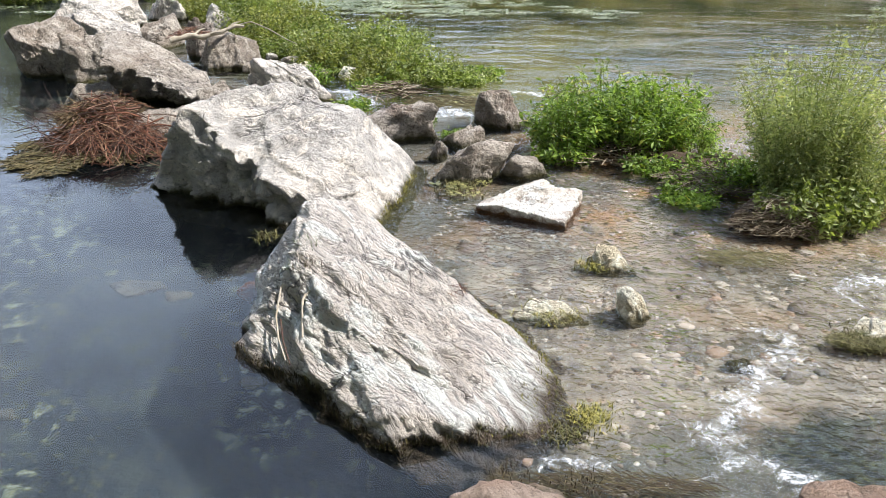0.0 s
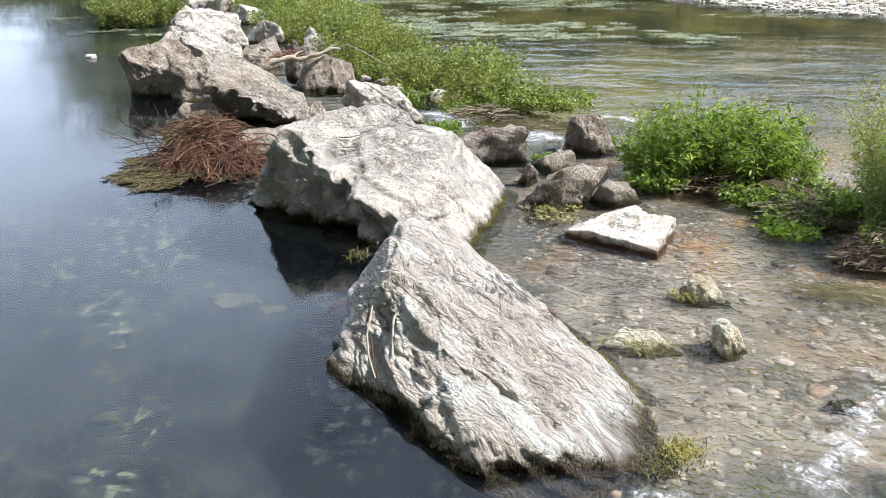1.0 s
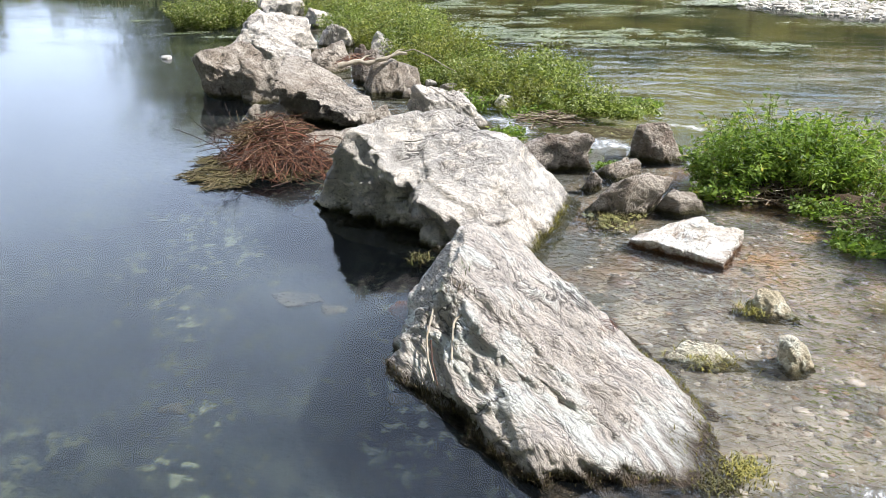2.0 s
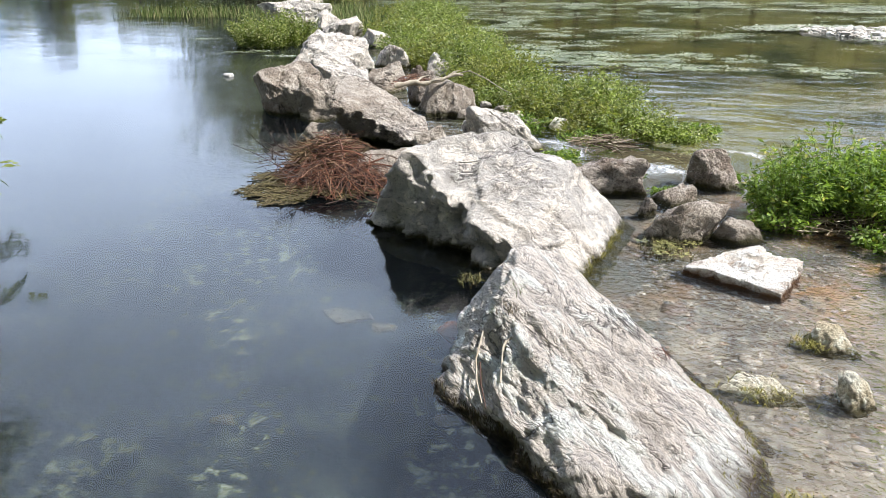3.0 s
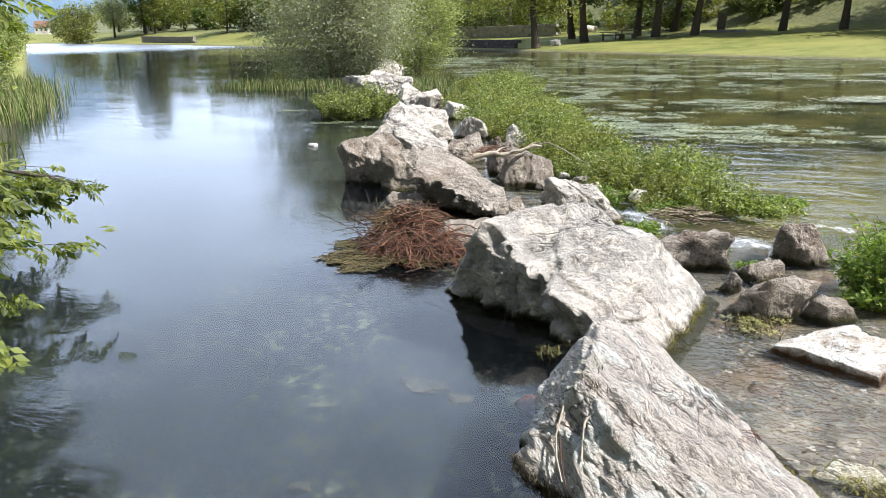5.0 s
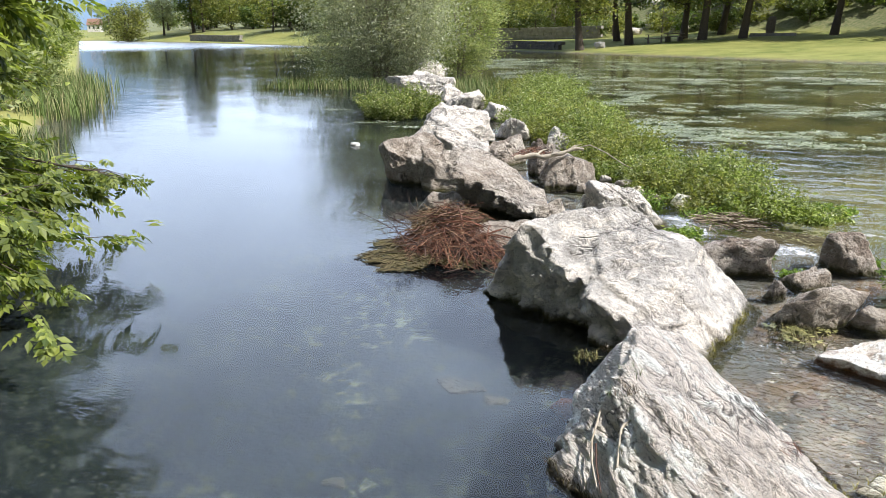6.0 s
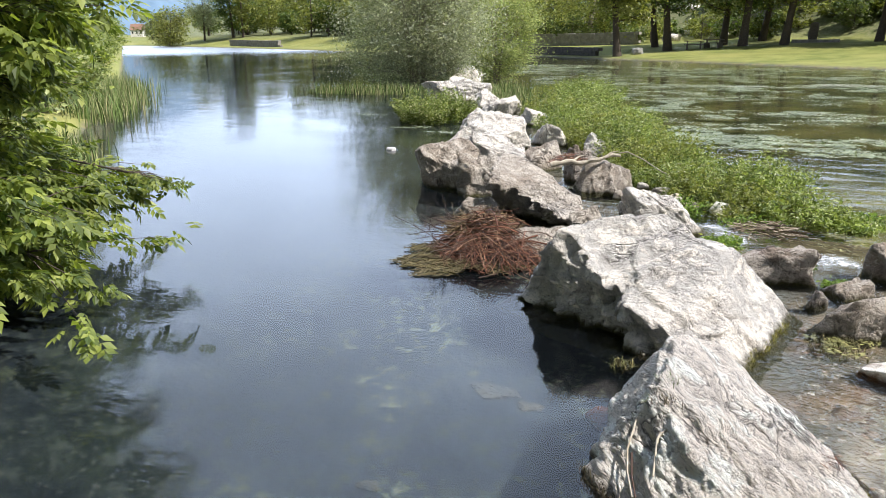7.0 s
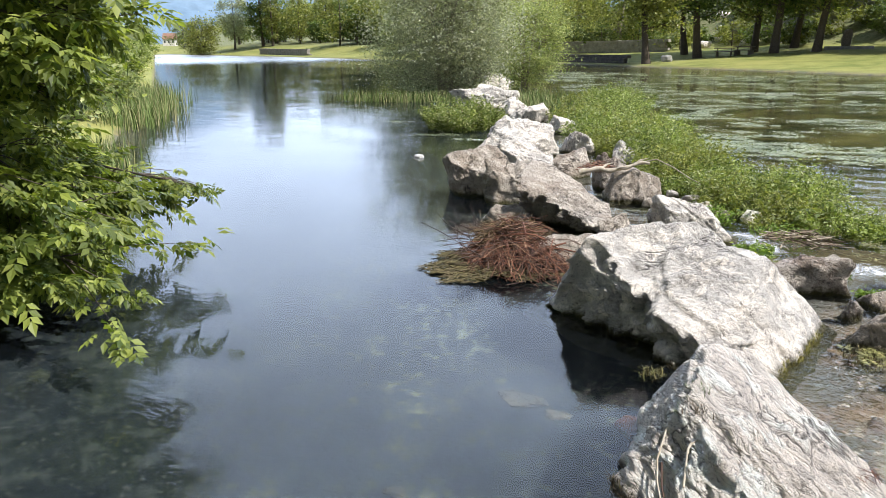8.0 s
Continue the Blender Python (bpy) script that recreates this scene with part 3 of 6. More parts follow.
def water_material():
    """Clear water: a mirror by Fresnel over a tinted, see-through body, ruffled by small waves."""
    k = Mat("water")
    k.n.remove(k.b)
    x, y = k.xyz(0), k.xyz(1)
    # the pond side is calm, the river side runs in riffles
    side = k.math("ADD", x, k.math("MULTIPLY", k.math("SUBTRACT", y, 4.0), 0.56))
    run = k.ramp(k.math("MULTIPLY_ADD", side, 0.25, 0.5), (0.42, 0.0), (0.62, 1.0))
    run = k.math("MULTIPLY", run, k.ramp(k.math("MULTIPLY", y, 0.05), (0.42, 1.0), (0.62, 0.55), (1.0, 0.16)))
    turn = k.n.new("ShaderNodeMapping")
    turn.inputs["Rotation"].default_value = (0, 0, radians(38))
    turn.inputs["Scale"].default_value = (1.0, 2.6, 1.0)
    k.link(k.co, turn.inputs[0])
    calm = k.math("ADD", k.noise(0.8, 3, 0.5, turn.outputs[0]), k.math("MULTIPLY", k.noise(3.4, 3, 0.55, turn.outputs[0], 0.6), 0.38))
    lull = k.ramp(k.noise(0.16, 3), (0.35, 0.25), (0.65, 1.0))
    breeze = k.ramp(k.math("MULTIPLY", y, 0.01), (0.60, 1.0), (0.78, 5.0))
    paws = k.ramp(k.noise(0.35, 4, 0.6, turn.outputs[0]), (0.40, 0.12), (0.58, 1.0))
    calm = k.math("MULTIPLY_ADD", k.math("MULTIPLY", k.noise(7.0, 2, 0.5, turn.outputs[0], 0.8), paws), 0.48, calm)
    calm = k.math("MULTIPLY", k.math("MULTIPLY", calm, lull), breeze)
    turn2 = k.n.new("ShaderNodeMapping")
    turn2.inputs["Rotation"].default_value = (0, 0, radians(-20))
    turn2.inputs["Scale"].default_value = (1.0, 1.35, 1.0)
    k.link(k.co, turn2.inputs[0])
    riffle = k.math("ADD", k.noise(2.6, 3, 0.5, turn2.outputs[0], 1.2), k.math("MULTIPLY", k.noise(7.0, 3, 0.55, turn2.outputs[0], 1.4), 0.42))
    riffle = k.math("MULTIPLY_ADD", k.noise(13.0, 1.5, 0.5, turn2.outputs[0], 1.0), 0.36, k.math("MULTIPLY", riffle, 0.6))
    swell = k.noise(1.0, 4, 0.5, k.mapped((0.4, 1.25, 1.0), -8), 0.7)
    reach = k.ramp(k.math("MULTIPLY", y, 0.02), (0.15, 0.10), (0.19, 1.0), (0.28, 0.8), (0.40, 0.15))
    riffle = k.math("MULTIPLY", riffle, k.ramp(k.math("MULTIPLY", y, 0.05), (0.42, 1.0), (0.55, 0.2)))
    riffle = k.math("ADD", riffle, k.math("MULTIPLY", k.math("MULTIPLY", swell, reach), 2.6))
    h = k.math("ADD", k.math("MULTIPLY", calm, 0.07), k.math("MULTIPLY", k.math("MULTIPLY", riffle, run), 1.3))
    bump = k.n.new("ShaderNodeBump")
    bump.inputs["Strength"].default_value, bump.inputs["Distance"].default_value = 1.0, 0.085
    k.link(h, bump.inputs["Height"])
    bend = k.n.new("ShaderNodeBump")
    bend.inputs["Strength"].default_value, bend.inputs["Distance"].default_value = 1.0, 0.016
    k.link(h, bend.inputs["Height"])
    gl = k.n.new("ShaderNodeBsdfGlossy")
    k.link(k.ramp(k.math("MULTIPLY", k.math("SUBTRACT", y, x), 0.005), (0.66, 0.03), (0.84, 0.30)), gl.inputs["Roughness"])
    k.link(bump.outputs[0], gl.inputs["Normal"])
    tr = k.n.new("ShaderNodeBsdfRefraction")
    tr.inputs["IOR"].default_value, tr.inputs["Roughness"].default_value = 1.333, 0.0
    k.link(bend.outputs[0], tr.inputs["Normal"])
    tr.inputs[0].default_value = (0.72, 0.77, 0.76, 1)
    # a little silt hangs in the pond
    silt = k.n.new("ShaderNodeBsdfDiffuse")
    silt.inputs[0].default_value = (0.12, 0.16, 0.20, 1)
    body = k.n.new("ShaderNodeMixShader")
    k.link(k.ramp(run, (0.0, 0.014), (1.0, 0.006)), body.inputs[0])
    k.link(tr.outputs[0], body.inputs[1])
    k.link(silt.outputs[0], body.inputs[2])
    fr = k.n.new("ShaderNodeFresnel")
    fr.inputs["IOR"].default_value = 1.333
    k.link(bump.outputs[0], fr.inputs["Normal"])
    mx = k.n.new("ShaderNodeMixShader")
    k.link(fr.outputs[0], mx.inputs[0])
    k.link(body.outputs[0], mx.inputs[1])
    k.link(gl.outputs[0], mx.inputs[2])
    k.link(mx.outputs[0], k.n["Material Output"].inputs[0])
    return k.m


M_GROUND, M_WATER = ground_material(), water_material()

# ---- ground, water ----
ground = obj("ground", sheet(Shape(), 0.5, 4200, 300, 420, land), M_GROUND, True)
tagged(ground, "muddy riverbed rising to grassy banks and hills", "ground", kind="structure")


def level(x, y):
    return np.zeros(np.shape(x))


water = obj("water", sheet(Shape(), 0.5, 900, 60, 120, level), M_WATER, True)
water.visible_shadow = False
tagged(water, "clear shallow river water, calm above the stones and rippled below", "water", kind="structure")


def ridge_line():
    """A mountain ridge far behind the valley."""
    s = Shape()
    a = np.linspace(radians(70), radians(215), 160)
    top = 330 + 90 * np.sin(a * 5.0) + 45 * np.sin(a * 13 + 1) + 18 * np.sin(a * 37)
    rows = []
    for k, r in ((0.0, 2600), (0.45, 2900), (0.8, 3200), (1.0, 3500)):
        rows.append(np.stack([r * np.cos(a), r * np.sin(a), top * k - 20 * (k == 0)], 1))
    v = np.concatenate(rows)
    n = len(a)
    s.add(v, [[i * n + j, i * n + j + 1, (i + 1) * n + j + 1, (i + 1) * n + j] for i in range(3) for j in range(n - 1)])
    return s


# the ridge's base colour carries the haze of distance
M_RIDGE = plain("haze_blue_ridge", (0.125, 0.20, 0.285), (0.16, 0.23, 0.305), 0.004, 1.0, 0.0)
tagged(obj("backdrop", ridge_line(), M_RIDGE, True), "mountain ridge on the horizon with haze put into its blue colour", "mountain", kind="structure")


# ---- the boulders of the weir ----
def boulder(shape, material, label, group="boulders of the weir", name="boulder"):
    ob = obj(name, shape, material, True)
    return tagged(ob, label, "rock", group)


near_rock = [(-12, 71, 0.40), (-42, 73, 0.44), (-132, 38, 0.585), (-76, 23, 0.87), (-171, 35, 0.78), (97, 30, 1.16), (33, 44, 0.56), (6, 34, 0.78),
             (180, -40, 0.625), (-132, -40, 0.50), (90, -10, 1.35), (0, -30, 1.0), (-90, -30, 0.9), (0, -90, 0.55)]
NEAR = boulder(hewn((0.0, 3.8, -0.1), near_rock, 4, 7, 60, 0.07, 0.075, 70, 0.02, (0.70, -0.65, -0.30)), M_CRUST, "long pale limestone boulder sloping into the water, crusted and cracked")
big_rock = [(-60, 63, 0.68), (-70, 63, 0.73), (-45, 58, 0.71), (-6, 32, 0.89), (-118, 5, 0.66), (-100, -20, 0.95), (-57, 37, 0.98), (175, 33, 1.06),
            (95, 40, 1.0), (60, 35, 1.0), (140, 50, 0.95), (0, -90, 0.5), (-120, -35, 0.8), (0, -30, 1.2), (90, -20, 1.3)]
BIG = boulder(hewn((-1.25, 6.35, -0.05), big_rock, 9, 7, 60, 0.035, 0.022, 90, 0.025, rugged=(4,), block=0.20, undercut=0.10), M_PALE, "huge angular pale grey boulder with a dark undercut side")

# flat-topped slab that leans over the water, dark underneath
flat_rock = [(-28, 67, 0.39), (-105, -20, 0.44), (20, 10, 0.65), (60, 30, 0.44), (110, 20, 0.65), (-170, 10, 0.66), (-140, -5, 0.60), (0, -90, 0.5)]
boulder(hewn((-3.75, 9.75, 0.1), flat_rock, 21, 7, 80, 0.03, 0.022, 60, 0.025, rugged=(1, 6), block=0.2, undercut=0.15), M_GREY, "broad grey brown slab boulder with a shaded undercut edge")

STONES = [
    # x, y, width, depth, height over water, sunk, turn, material, level, label
    (-5.75, 11.2, 1.3, 1.1, 0.76, 0.4, 30, M_GREY, 5, "rounded grey brown boulder at the pond edge"),
    (-4.30, 9.20, 0.85, 0.5, 0.30, 0.3, 12, M_GREY, 4, "low grey brown shelf of rock below the slab"),
    (-4.95, 10.75, 0.9, 0.8, 0.62, 0.4, 10, M_GREY, 4, "angular grey boulder wedged between others"),
    (-5.9, 12.7, 1.3, 1.0, 0.70, 0.4, 20, M_PALE, 5, "pale rounded boulder behind the grey ones"),
    (-5.1, 13.4, 0.8, 0.7, 0.5, 0.3, 60, M_GREY, 4, "grey boulder half sunk among the others"),
    (-8.6, 17.6, 1.0, 0.9, 0.6, 0.3, 15, M_PALE, 4, "white boulder in the row of the weir"),
    (-9.9, 21.6, 1.2, 1.0, 0.6, 0.3, 40, M_PALE, 4, "white boulder in the row of the weir"),
    (-11.2, 23.4, 1.1, 0.9, 0.55, 0.3, 70, M_PALE, 4, "white boulder in the row of the weir"),
    (-2.7, 9.0, 0.5, 0.45, 0.36, 0.3, 35, M_GREY, 4, "small grey boulder wedged behind the great one"),
    (-7.1, 15.3, 1.95, 1.4, 0.78, 0.5, 35, M_PALE, 5, "large white weathered boulder, rough and pitted"),
    (-6.1, 16.3, 0.8, 0.7, 0.48, 0.3, 50, M_PALE, 4, "pale boulder half hidden by weeds"),
    (-8.1, 19.8, 0.9, 0.8, 0.45, 0.3, 10, M_PALE, 4, "small white boulder beside weeds"),
    (-4.75, 15.2, 0.62, 0.55, 0.45, 0.3, 80, M_PALE, 4, "pale stone among green weeds"),
    (-3.4, 11.7, 0.95, 0.75, 0.55, 0.3, 15, M_GREY, 4, "grey brown boulder under a driftwood branch"),
    (-4.1, 12.4, 0.5, 0.45, 0.62, 0.3, 15, M_BROWN, 4, "upright reddish brown stone"),
    (-2.0, 9.85, 1.5, 0.8, 0.47, 0.35, -20, M_PALE, 5, "low long pale boulder beside the riffle"),
    (-2.95, 7.85, 0.62, 0.6, 0.34, 0.3, 20, M_GREY, 4, "low smooth boulder beside the twig heap"),
    (-0.45, 8.05, 0.85, 0.6, 0.40, 0.3, -10, M_BROWN, 4, "dark brown wet boulder in the riffle"),
    (0.6, 8.7, 0.66, 0.55, 0.40, 0.3, -20, M_BROWN, 4, "rusty brown boulder in the riffle"),
    (0.27, 7.9, 0.5, 0.4, 0.19, 0.25, 20, M_GREY, 4, "small grey brown stone in the riffle"),
    (0.34, 6.83, 0.66, 0.46, 0.35, 0.25, 0, M_GREY, 4, "rough brown boulder with mossy base"),
    (0.0, 7.4, 0.2, 0.2, 0.18, 0.2, 30, M_BROWN, 3, "small dark stone in the riffle"),
    (0.82, 6.95, 0.48, 0.34, 0.19, 0.2, 10, M_GREY, 3, "small rounded tan stone"),
    (1.38, 5.0, 0.36, 0.24, 0.14, 0.20, -15, M_TUFA, 4, "pitted yellowish stone in the shallows"),
    (0.92, 4.28, 0.46, 0.22, 0.08, 0.20, 5, M_TUFA, 4, "low flat mossy stone in the shallows"),
    (1.42, 4.33, 0.25, 0.22, 0.17, 0.20, 40, M_TUFA, 4, "pointed cream stone in the shallows"),
    (2.75, 4.1, 0.36, 0.24, 0.10, 0.20, 40, M_TUFA, 4, "mossy stone beside white water"),
    (-13.6, 25.9, 2.5, 1.6, 0.75, 0.4, 30, M_PALE, 5, "broad layered white boulder"),
    (-12.0, 25.0, 1.1, 0.9, 0.5, 0.3, 30, M_PALE, 4, "low white boulder beside weeds"),
    (-14.3, 27.4, 1.5, 1.1, 0.8, 0.4, 60, M_PALE, 4, "white boulder below the grey shrub"),
    (-20.5, 39.8, 1.7, 1.2, 0.7, 0.4, 10, M_PALE, 4, "far pale boulder of the weir"),
    (-17.5, 33.8, 1.6, 1.2, 0.7, 0.4, 30, M_PALE, 4, "far pale boulder of the weir"),
    (0.75, 2.32, 1.35, 0.75, 0.13, 0.3, -4, M_TAN, 5, "flat tan slab awash at the edge of the riffle"),
    (2.15, 2.5, 0.5, 0.4, 0.12, 0.3, 20, M_TAN, 4, "brown slab at the edge of the riffle"),
]
for i, (x, y, w, dp, h, sunk, turn, mat, lv, label) in enumerate(STONES):
    s = rough_stone((x, y, (h - sunk) / 2), (w * 1.04, dp * 1.04, h + sunk), 40 + i, lv + 1, 7, sharp=90, rough=0.07, grain=0.045, chip=0.085 if mat in (M_BROWN, M_TUFA) else 0.05)
    boulder(turned(s, (x, y), turn), mat, label, "stones of the weir")

slab = hewn((0.83, 6.06, 0.0), [(126, -6, 0.25), (58, -6, 0.35), (-18, 4, 0.39), (-116, -14, 0.24), (-150, 10, 0.40), (-178, 0, 0.43), (-80, 83, 0.10), (160, 76, 0.125), (0, -90, 0.22)], 77, 7, 150, 0.025, 0.05, 60, 0.05)
boulder(slab, M_SLAB, "flat pale broken slab lying in the shallows", "stones of the weir", "slab")

# ---- plants ----
def clump(name, label, category, center, spread, height, stems, per_stem, size, mat, seed, ratio=0.5, lean=0.35, group="", stem_r=0.006, droop=0.15, bare=0.15, fluff=0.35):
    """A stand of leafy stems: each stem rises from the ground, leans outward and carries leaves up its length."""
    rng = np.random.default_rng(seed)
    top = base(name, center)
    st, lv = Shape(), Shape()
    for _ in range(stems):
        a, q = rng.uniform(0, 2 * np.pi), math.sqrt(rng.uniform(0, 1))
        px, py = spread[0] * q * math.cos(a), spread[1] * q * math.sin(a)
        h = height * rng.uniform(0.55, 1.12) * (1.12 - 0.45 * q * q)
        out = np.array([math.cos(a), math.sin(a), 0]) * lean * q + rng.normal(0, 0.12, 3) * [1, 1, 0]
        t = np.linspace(0, 1, 5)[:, None]
        p = np.array([px, py, 0]) + t * [0, 0, h] + (t ** 1.7) * out * h
        st.add(*tube(p, np.linspace(stem_r, stem_r * 0.35, 5), 3))
        u = rng.uniform(bare, 1.0, per_stem)
        at = np.stack([np.interp(u, t[:, 0], p[:, c]) for c in range(3)], 1) + rng.normal(0, size * fluff, (per_stem, 3))
        leaves(lv, rng, at, size, ratio, droop, up=0.15)
    tagged(part("stalk_mass", st, M_STEM, top), kind="stuff")
    tagged(part("foliage", lv, mat, top), kind="stuff")
    return tagged(top, label, category, group)


def litter(name, label, category, center, spread, count, length, thick, mat, seed, rise=0.04, aim=None, group="", heap=0.0):
    """Loose straw or twigs lying over one another, heaped towards the middle."""
    rng = np.random.default_rng(seed)
    s = Shape()
    for _ in range(count):
        a, q = rng.uniform(0, 2 * np.pi), math.sqrt(rng.uniform(0, 1))
        c = np.array([spread[0] * q * math.cos(a), spread[1] * q * math.sin(a), rng.uniform(0.3, 1.0) * (rise + heap * (1 - q * q))])
        b = rng.uniform(0, np.pi) if aim is None else radians(aim) + rng.normal(0, 0.45)
        ln = length * rng.uniform(0.4, 1.3)
        dv = np.array([math.cos(b), math.sin(b), rng.normal(0, 0.14) - heap * 0.3 * q])
        sag = rng.normal(0, 0.10, 3) * ln * [1, 1, 0.5]
        t = np.linspace(-0.5, 0.5, 4)[:, None]
        p = c + t * dv * ln + (0.25 - t * t) * sag
        p[:, 2] = np.maximum(p[:, 2], 0.004)
        s.add(*tube(p, np.linspace(thick, thick * 0.5, 4) * rng.uniform(0.6, 1.4), 3))
    ob = obj(name, s, mat)
    ob.location = center
    return tagged(ob, label, category, group, "stuff")


# gravel bar with two tall stands below the weir
for i, (x, y, rx, h) in enumerate([(1.32, 7.7, 0.30, 0.60), (1.68, 7.9, 0.34, 0.78), (1.98, 7.65, 0.26, 0.64), (2.2, 8.0, 0.28, 0.68)]):
    clump("water_plant_stand", "dense bright green leafy water plants with yellowing lower leaves", "plant", (x, y, -0.05), (rx, rx * 0.85), h, 84, 34, 0.066, M_NETTLE, 1 + 50 * i, ratio=0.34, lean=0.5, bare=0.5, fluff=0.45, group="plants on the gravel bar")
clump("water_plant_stand", "lower green leafy water plants beside the tall stand", "plant", (2.35, 7.75, -0.05), (0.36, 0.30), 0.50, 90, 40, 0.05, M_NETTLE, 11, ratio=0.34, bare=0.35, fluff=0.7, group="plants on the gravel bar")
clump("willow_bush", "tall feathery pale green willow bush on the gravel bar", "bush", (3.12, 6.35, -0.02), (0.28, 0.32), 1.18, 130, 230, 0.044, M_WILLOW, 2, ratio=0.3, lean=0.36, bare=0.04, fluff=1.3)
clump("willow_bush", "low spreading pale green willow shoots", "bush", (3.55, 6.35, -0.02), (0.36, 0.40), 0.60, 120, 120, 0.042, M_WILLOW, 12, ratio=0.26, lean=0.5, bare=0.08, fluff=1.1)
clump("weed_clump", "low blue green weed at the willow foot", "weed", (3.05, 5.8, -0.02), (0.4, 0.22), 0.36, 110, 30, 0.055, M_CRESS, 13, bare=0.1, group="weeds on the gravel bar")
for i, (x, y, rx, ry, h) in enumerate([(2.35, 6.75, 0.28, 0.26, 0.14), (2.05, 7.1, 0.26, 0.2, 0.16), (2.6, 7.1, 0.24, 0.24, 0.2), (2.2, 6.35, 0.2, 0.2, 0.10), (1.25, 7.35, 0.25, 0.12, 0.2), (2.75, 6.6, 0.2, 0.2, 0.3)]):
    clump("weed_clump", "low green weeds creeping over the gravel bar", "weed", (x, y, -0.03), (rx, ry), h, 70, 24, 0.05, M_NETTLE, 20 + i, lean=0.6, bare=0.0, group="weeds on the gravel bar")
litter("straw_heap", "dry grey brown straw and stems washed against the bush", "straw", (2.76, 5.76, 0.0), (0.34, 0.24), 1500, 0.22, 0.0019, M_STRAW, 5, heap=0.2, rise=0.05)
litter("straw_heap", "dry straw lying between green weeds", "straw", (2.55, 6.75, 0.02), (0.5, 0.4), 600, 0.26, 0.003, M_STRAW, 6, heap=0.08)
litter("straw_heap", "pale dead stems under the tall plants", "straw", (1.75, 7.45, 0.0), (0.8, 0.3), 220, 0.3, 0.005, M_STRAW, 7, heap=0.12)

d, f = ball(4)
v = d * [0.36, 0.27, 0.17]
hump = Shape()
hump.add(v + d * fbm(v, 6, 5.0, 4)[:, None] * 0.07, f)
# near-black, so that it reads as shade in the twig heap's gaps
M_GAP_DEBRIS = plain("debris", (0.05, 0.03, 0.02), (0.025, 0.016, 0.012), 20, 0.95, 0.8, 0.03)
# dark brown that stands for shade in the hollows under plants
M_GAPFILL = plain("gap_fill", (0.10, 0.065, 0.038), (0.035, 0.025, 0.017), 25, 0.95, 0.8, 0.03)
# roots under the willow, darkened to look like the shaded hollow
gap_fill = obj("root_gap_mass", hump, M_GAPFILL, True)
gap_fill.location = (2.80, 5.86, 0.0)
tagged(gap_fill, "matted roots and mud coloured dark for the hollow under the willow bush", "roots", kind="stuff")
# lumps added below the water plants; their dark colour is the shade there
for i, (x, y) in enumerate([(1.45, 7.75), (1.95, 7.8), (2.5, 7.2)]):
    lump = Shape()
    v = d * [0.42, 0.3, 0.11]
    lump.add(v + d * fbm(v, 16 + i, 4.0, 4)[:, None] * 0.08, f)
    gap_fill = obj("root_gap_mass", lump, M_GAPFILL, True)
    gap_fill.location = (x, y, 0.0)
    tagged(gap_fill, "filler lump with the shade under green water plants put into its colour", "roots", kind="stuff")

# weeds in a belt behind the boulders
BELT = [(-0.7, 10.5), (-2.2, 11.9), (-4.3, 14.3), (-6.0, 17.5), (-9.0, 23), (-13, 31)]
rng = np.random.default_rng(31)
k = 0
for (x0, y0), (x1, y1), wide, n in zip(BELT[:-1], BELT[1:], (1.0, 1.7, 1.7, 1.6, 2.0), (8, 12, 11, 9, 8)):
    for i in range(n):
        t, o = (i + 0.5) / n, rng.uniform(0.0, 1.0)
        x, y = x0 + (x1 - x0) * t + o * wide, y0 + (y1 - y0) * t + o * wide * 0.35
        far = smooth(10, 22, y)
        h = 0.20 + 0.48 * rng.uniform(0, 1) ** 1.5 + 0.24 * far
        clump("weed_clump", "leafy green watercress and weeds growing behind the boulders", "weed", (x, y, -0.08), (0.42 + 0.4 * far, 0.38 + 0.45 * far), float(h),
              80, 30, 0.062 + 0.02 * far, M_CRESS if rng.uniform() < 0.72 else M_LIME, 100 + k, ratio=0.45, lean=0.6, bare=0.2, fluff=0.6, group="weeds behind the weir")
        k += 1
for x, y, rx, h in [(-0.1, 10.9, 0.3, 0.12), (-1.0, 10.2, 0.35, 0.2), (-0.35, 8.6, 0.2, 0.14), (0.15, 8.15, 0.12, 0.1), (-2.0, 10.6, 0.3, 0.3), (-4.1, 13.0, 0.4, 0.25), (0.35, 11.4, 0.3, 0.12), (-0.75, 7.4, 0.12, 0.2), (-1.15, 9.2, 0.2, 0.18)]:
    clump("weed_clump", "small green weed tuft between stones", "weed", (x, y, -0.05), (rx, rx * 0.7), h, 50, 22, 0.045, M_NETTLE, 200 + k, lean=0.6, bare=0.0, group="weeds behind the weir")
    k += 1
clump("yellow_green_bush", "round yellow green bush in bloom at the pond edge", "bush", (-10.8, 19.2, -0.05), (1.0, 0.85), 0.85, 300, 46, 0.07, leaf_material("blooming_leaf", (0.10, 0.14, 0.03), (0.30, 0.34, 0.10), (0.60, 0.58, 0.36), 0.3), 3, lean=0.5, bare=0.15)
litter("straw_heap", "brown dead stems beside the riffle", "straw", (-0.75, 9.9, 0.0), (0.45, 0.3), 200, 0.3, 0.006, M_STRAW, 9, heap=0.16)


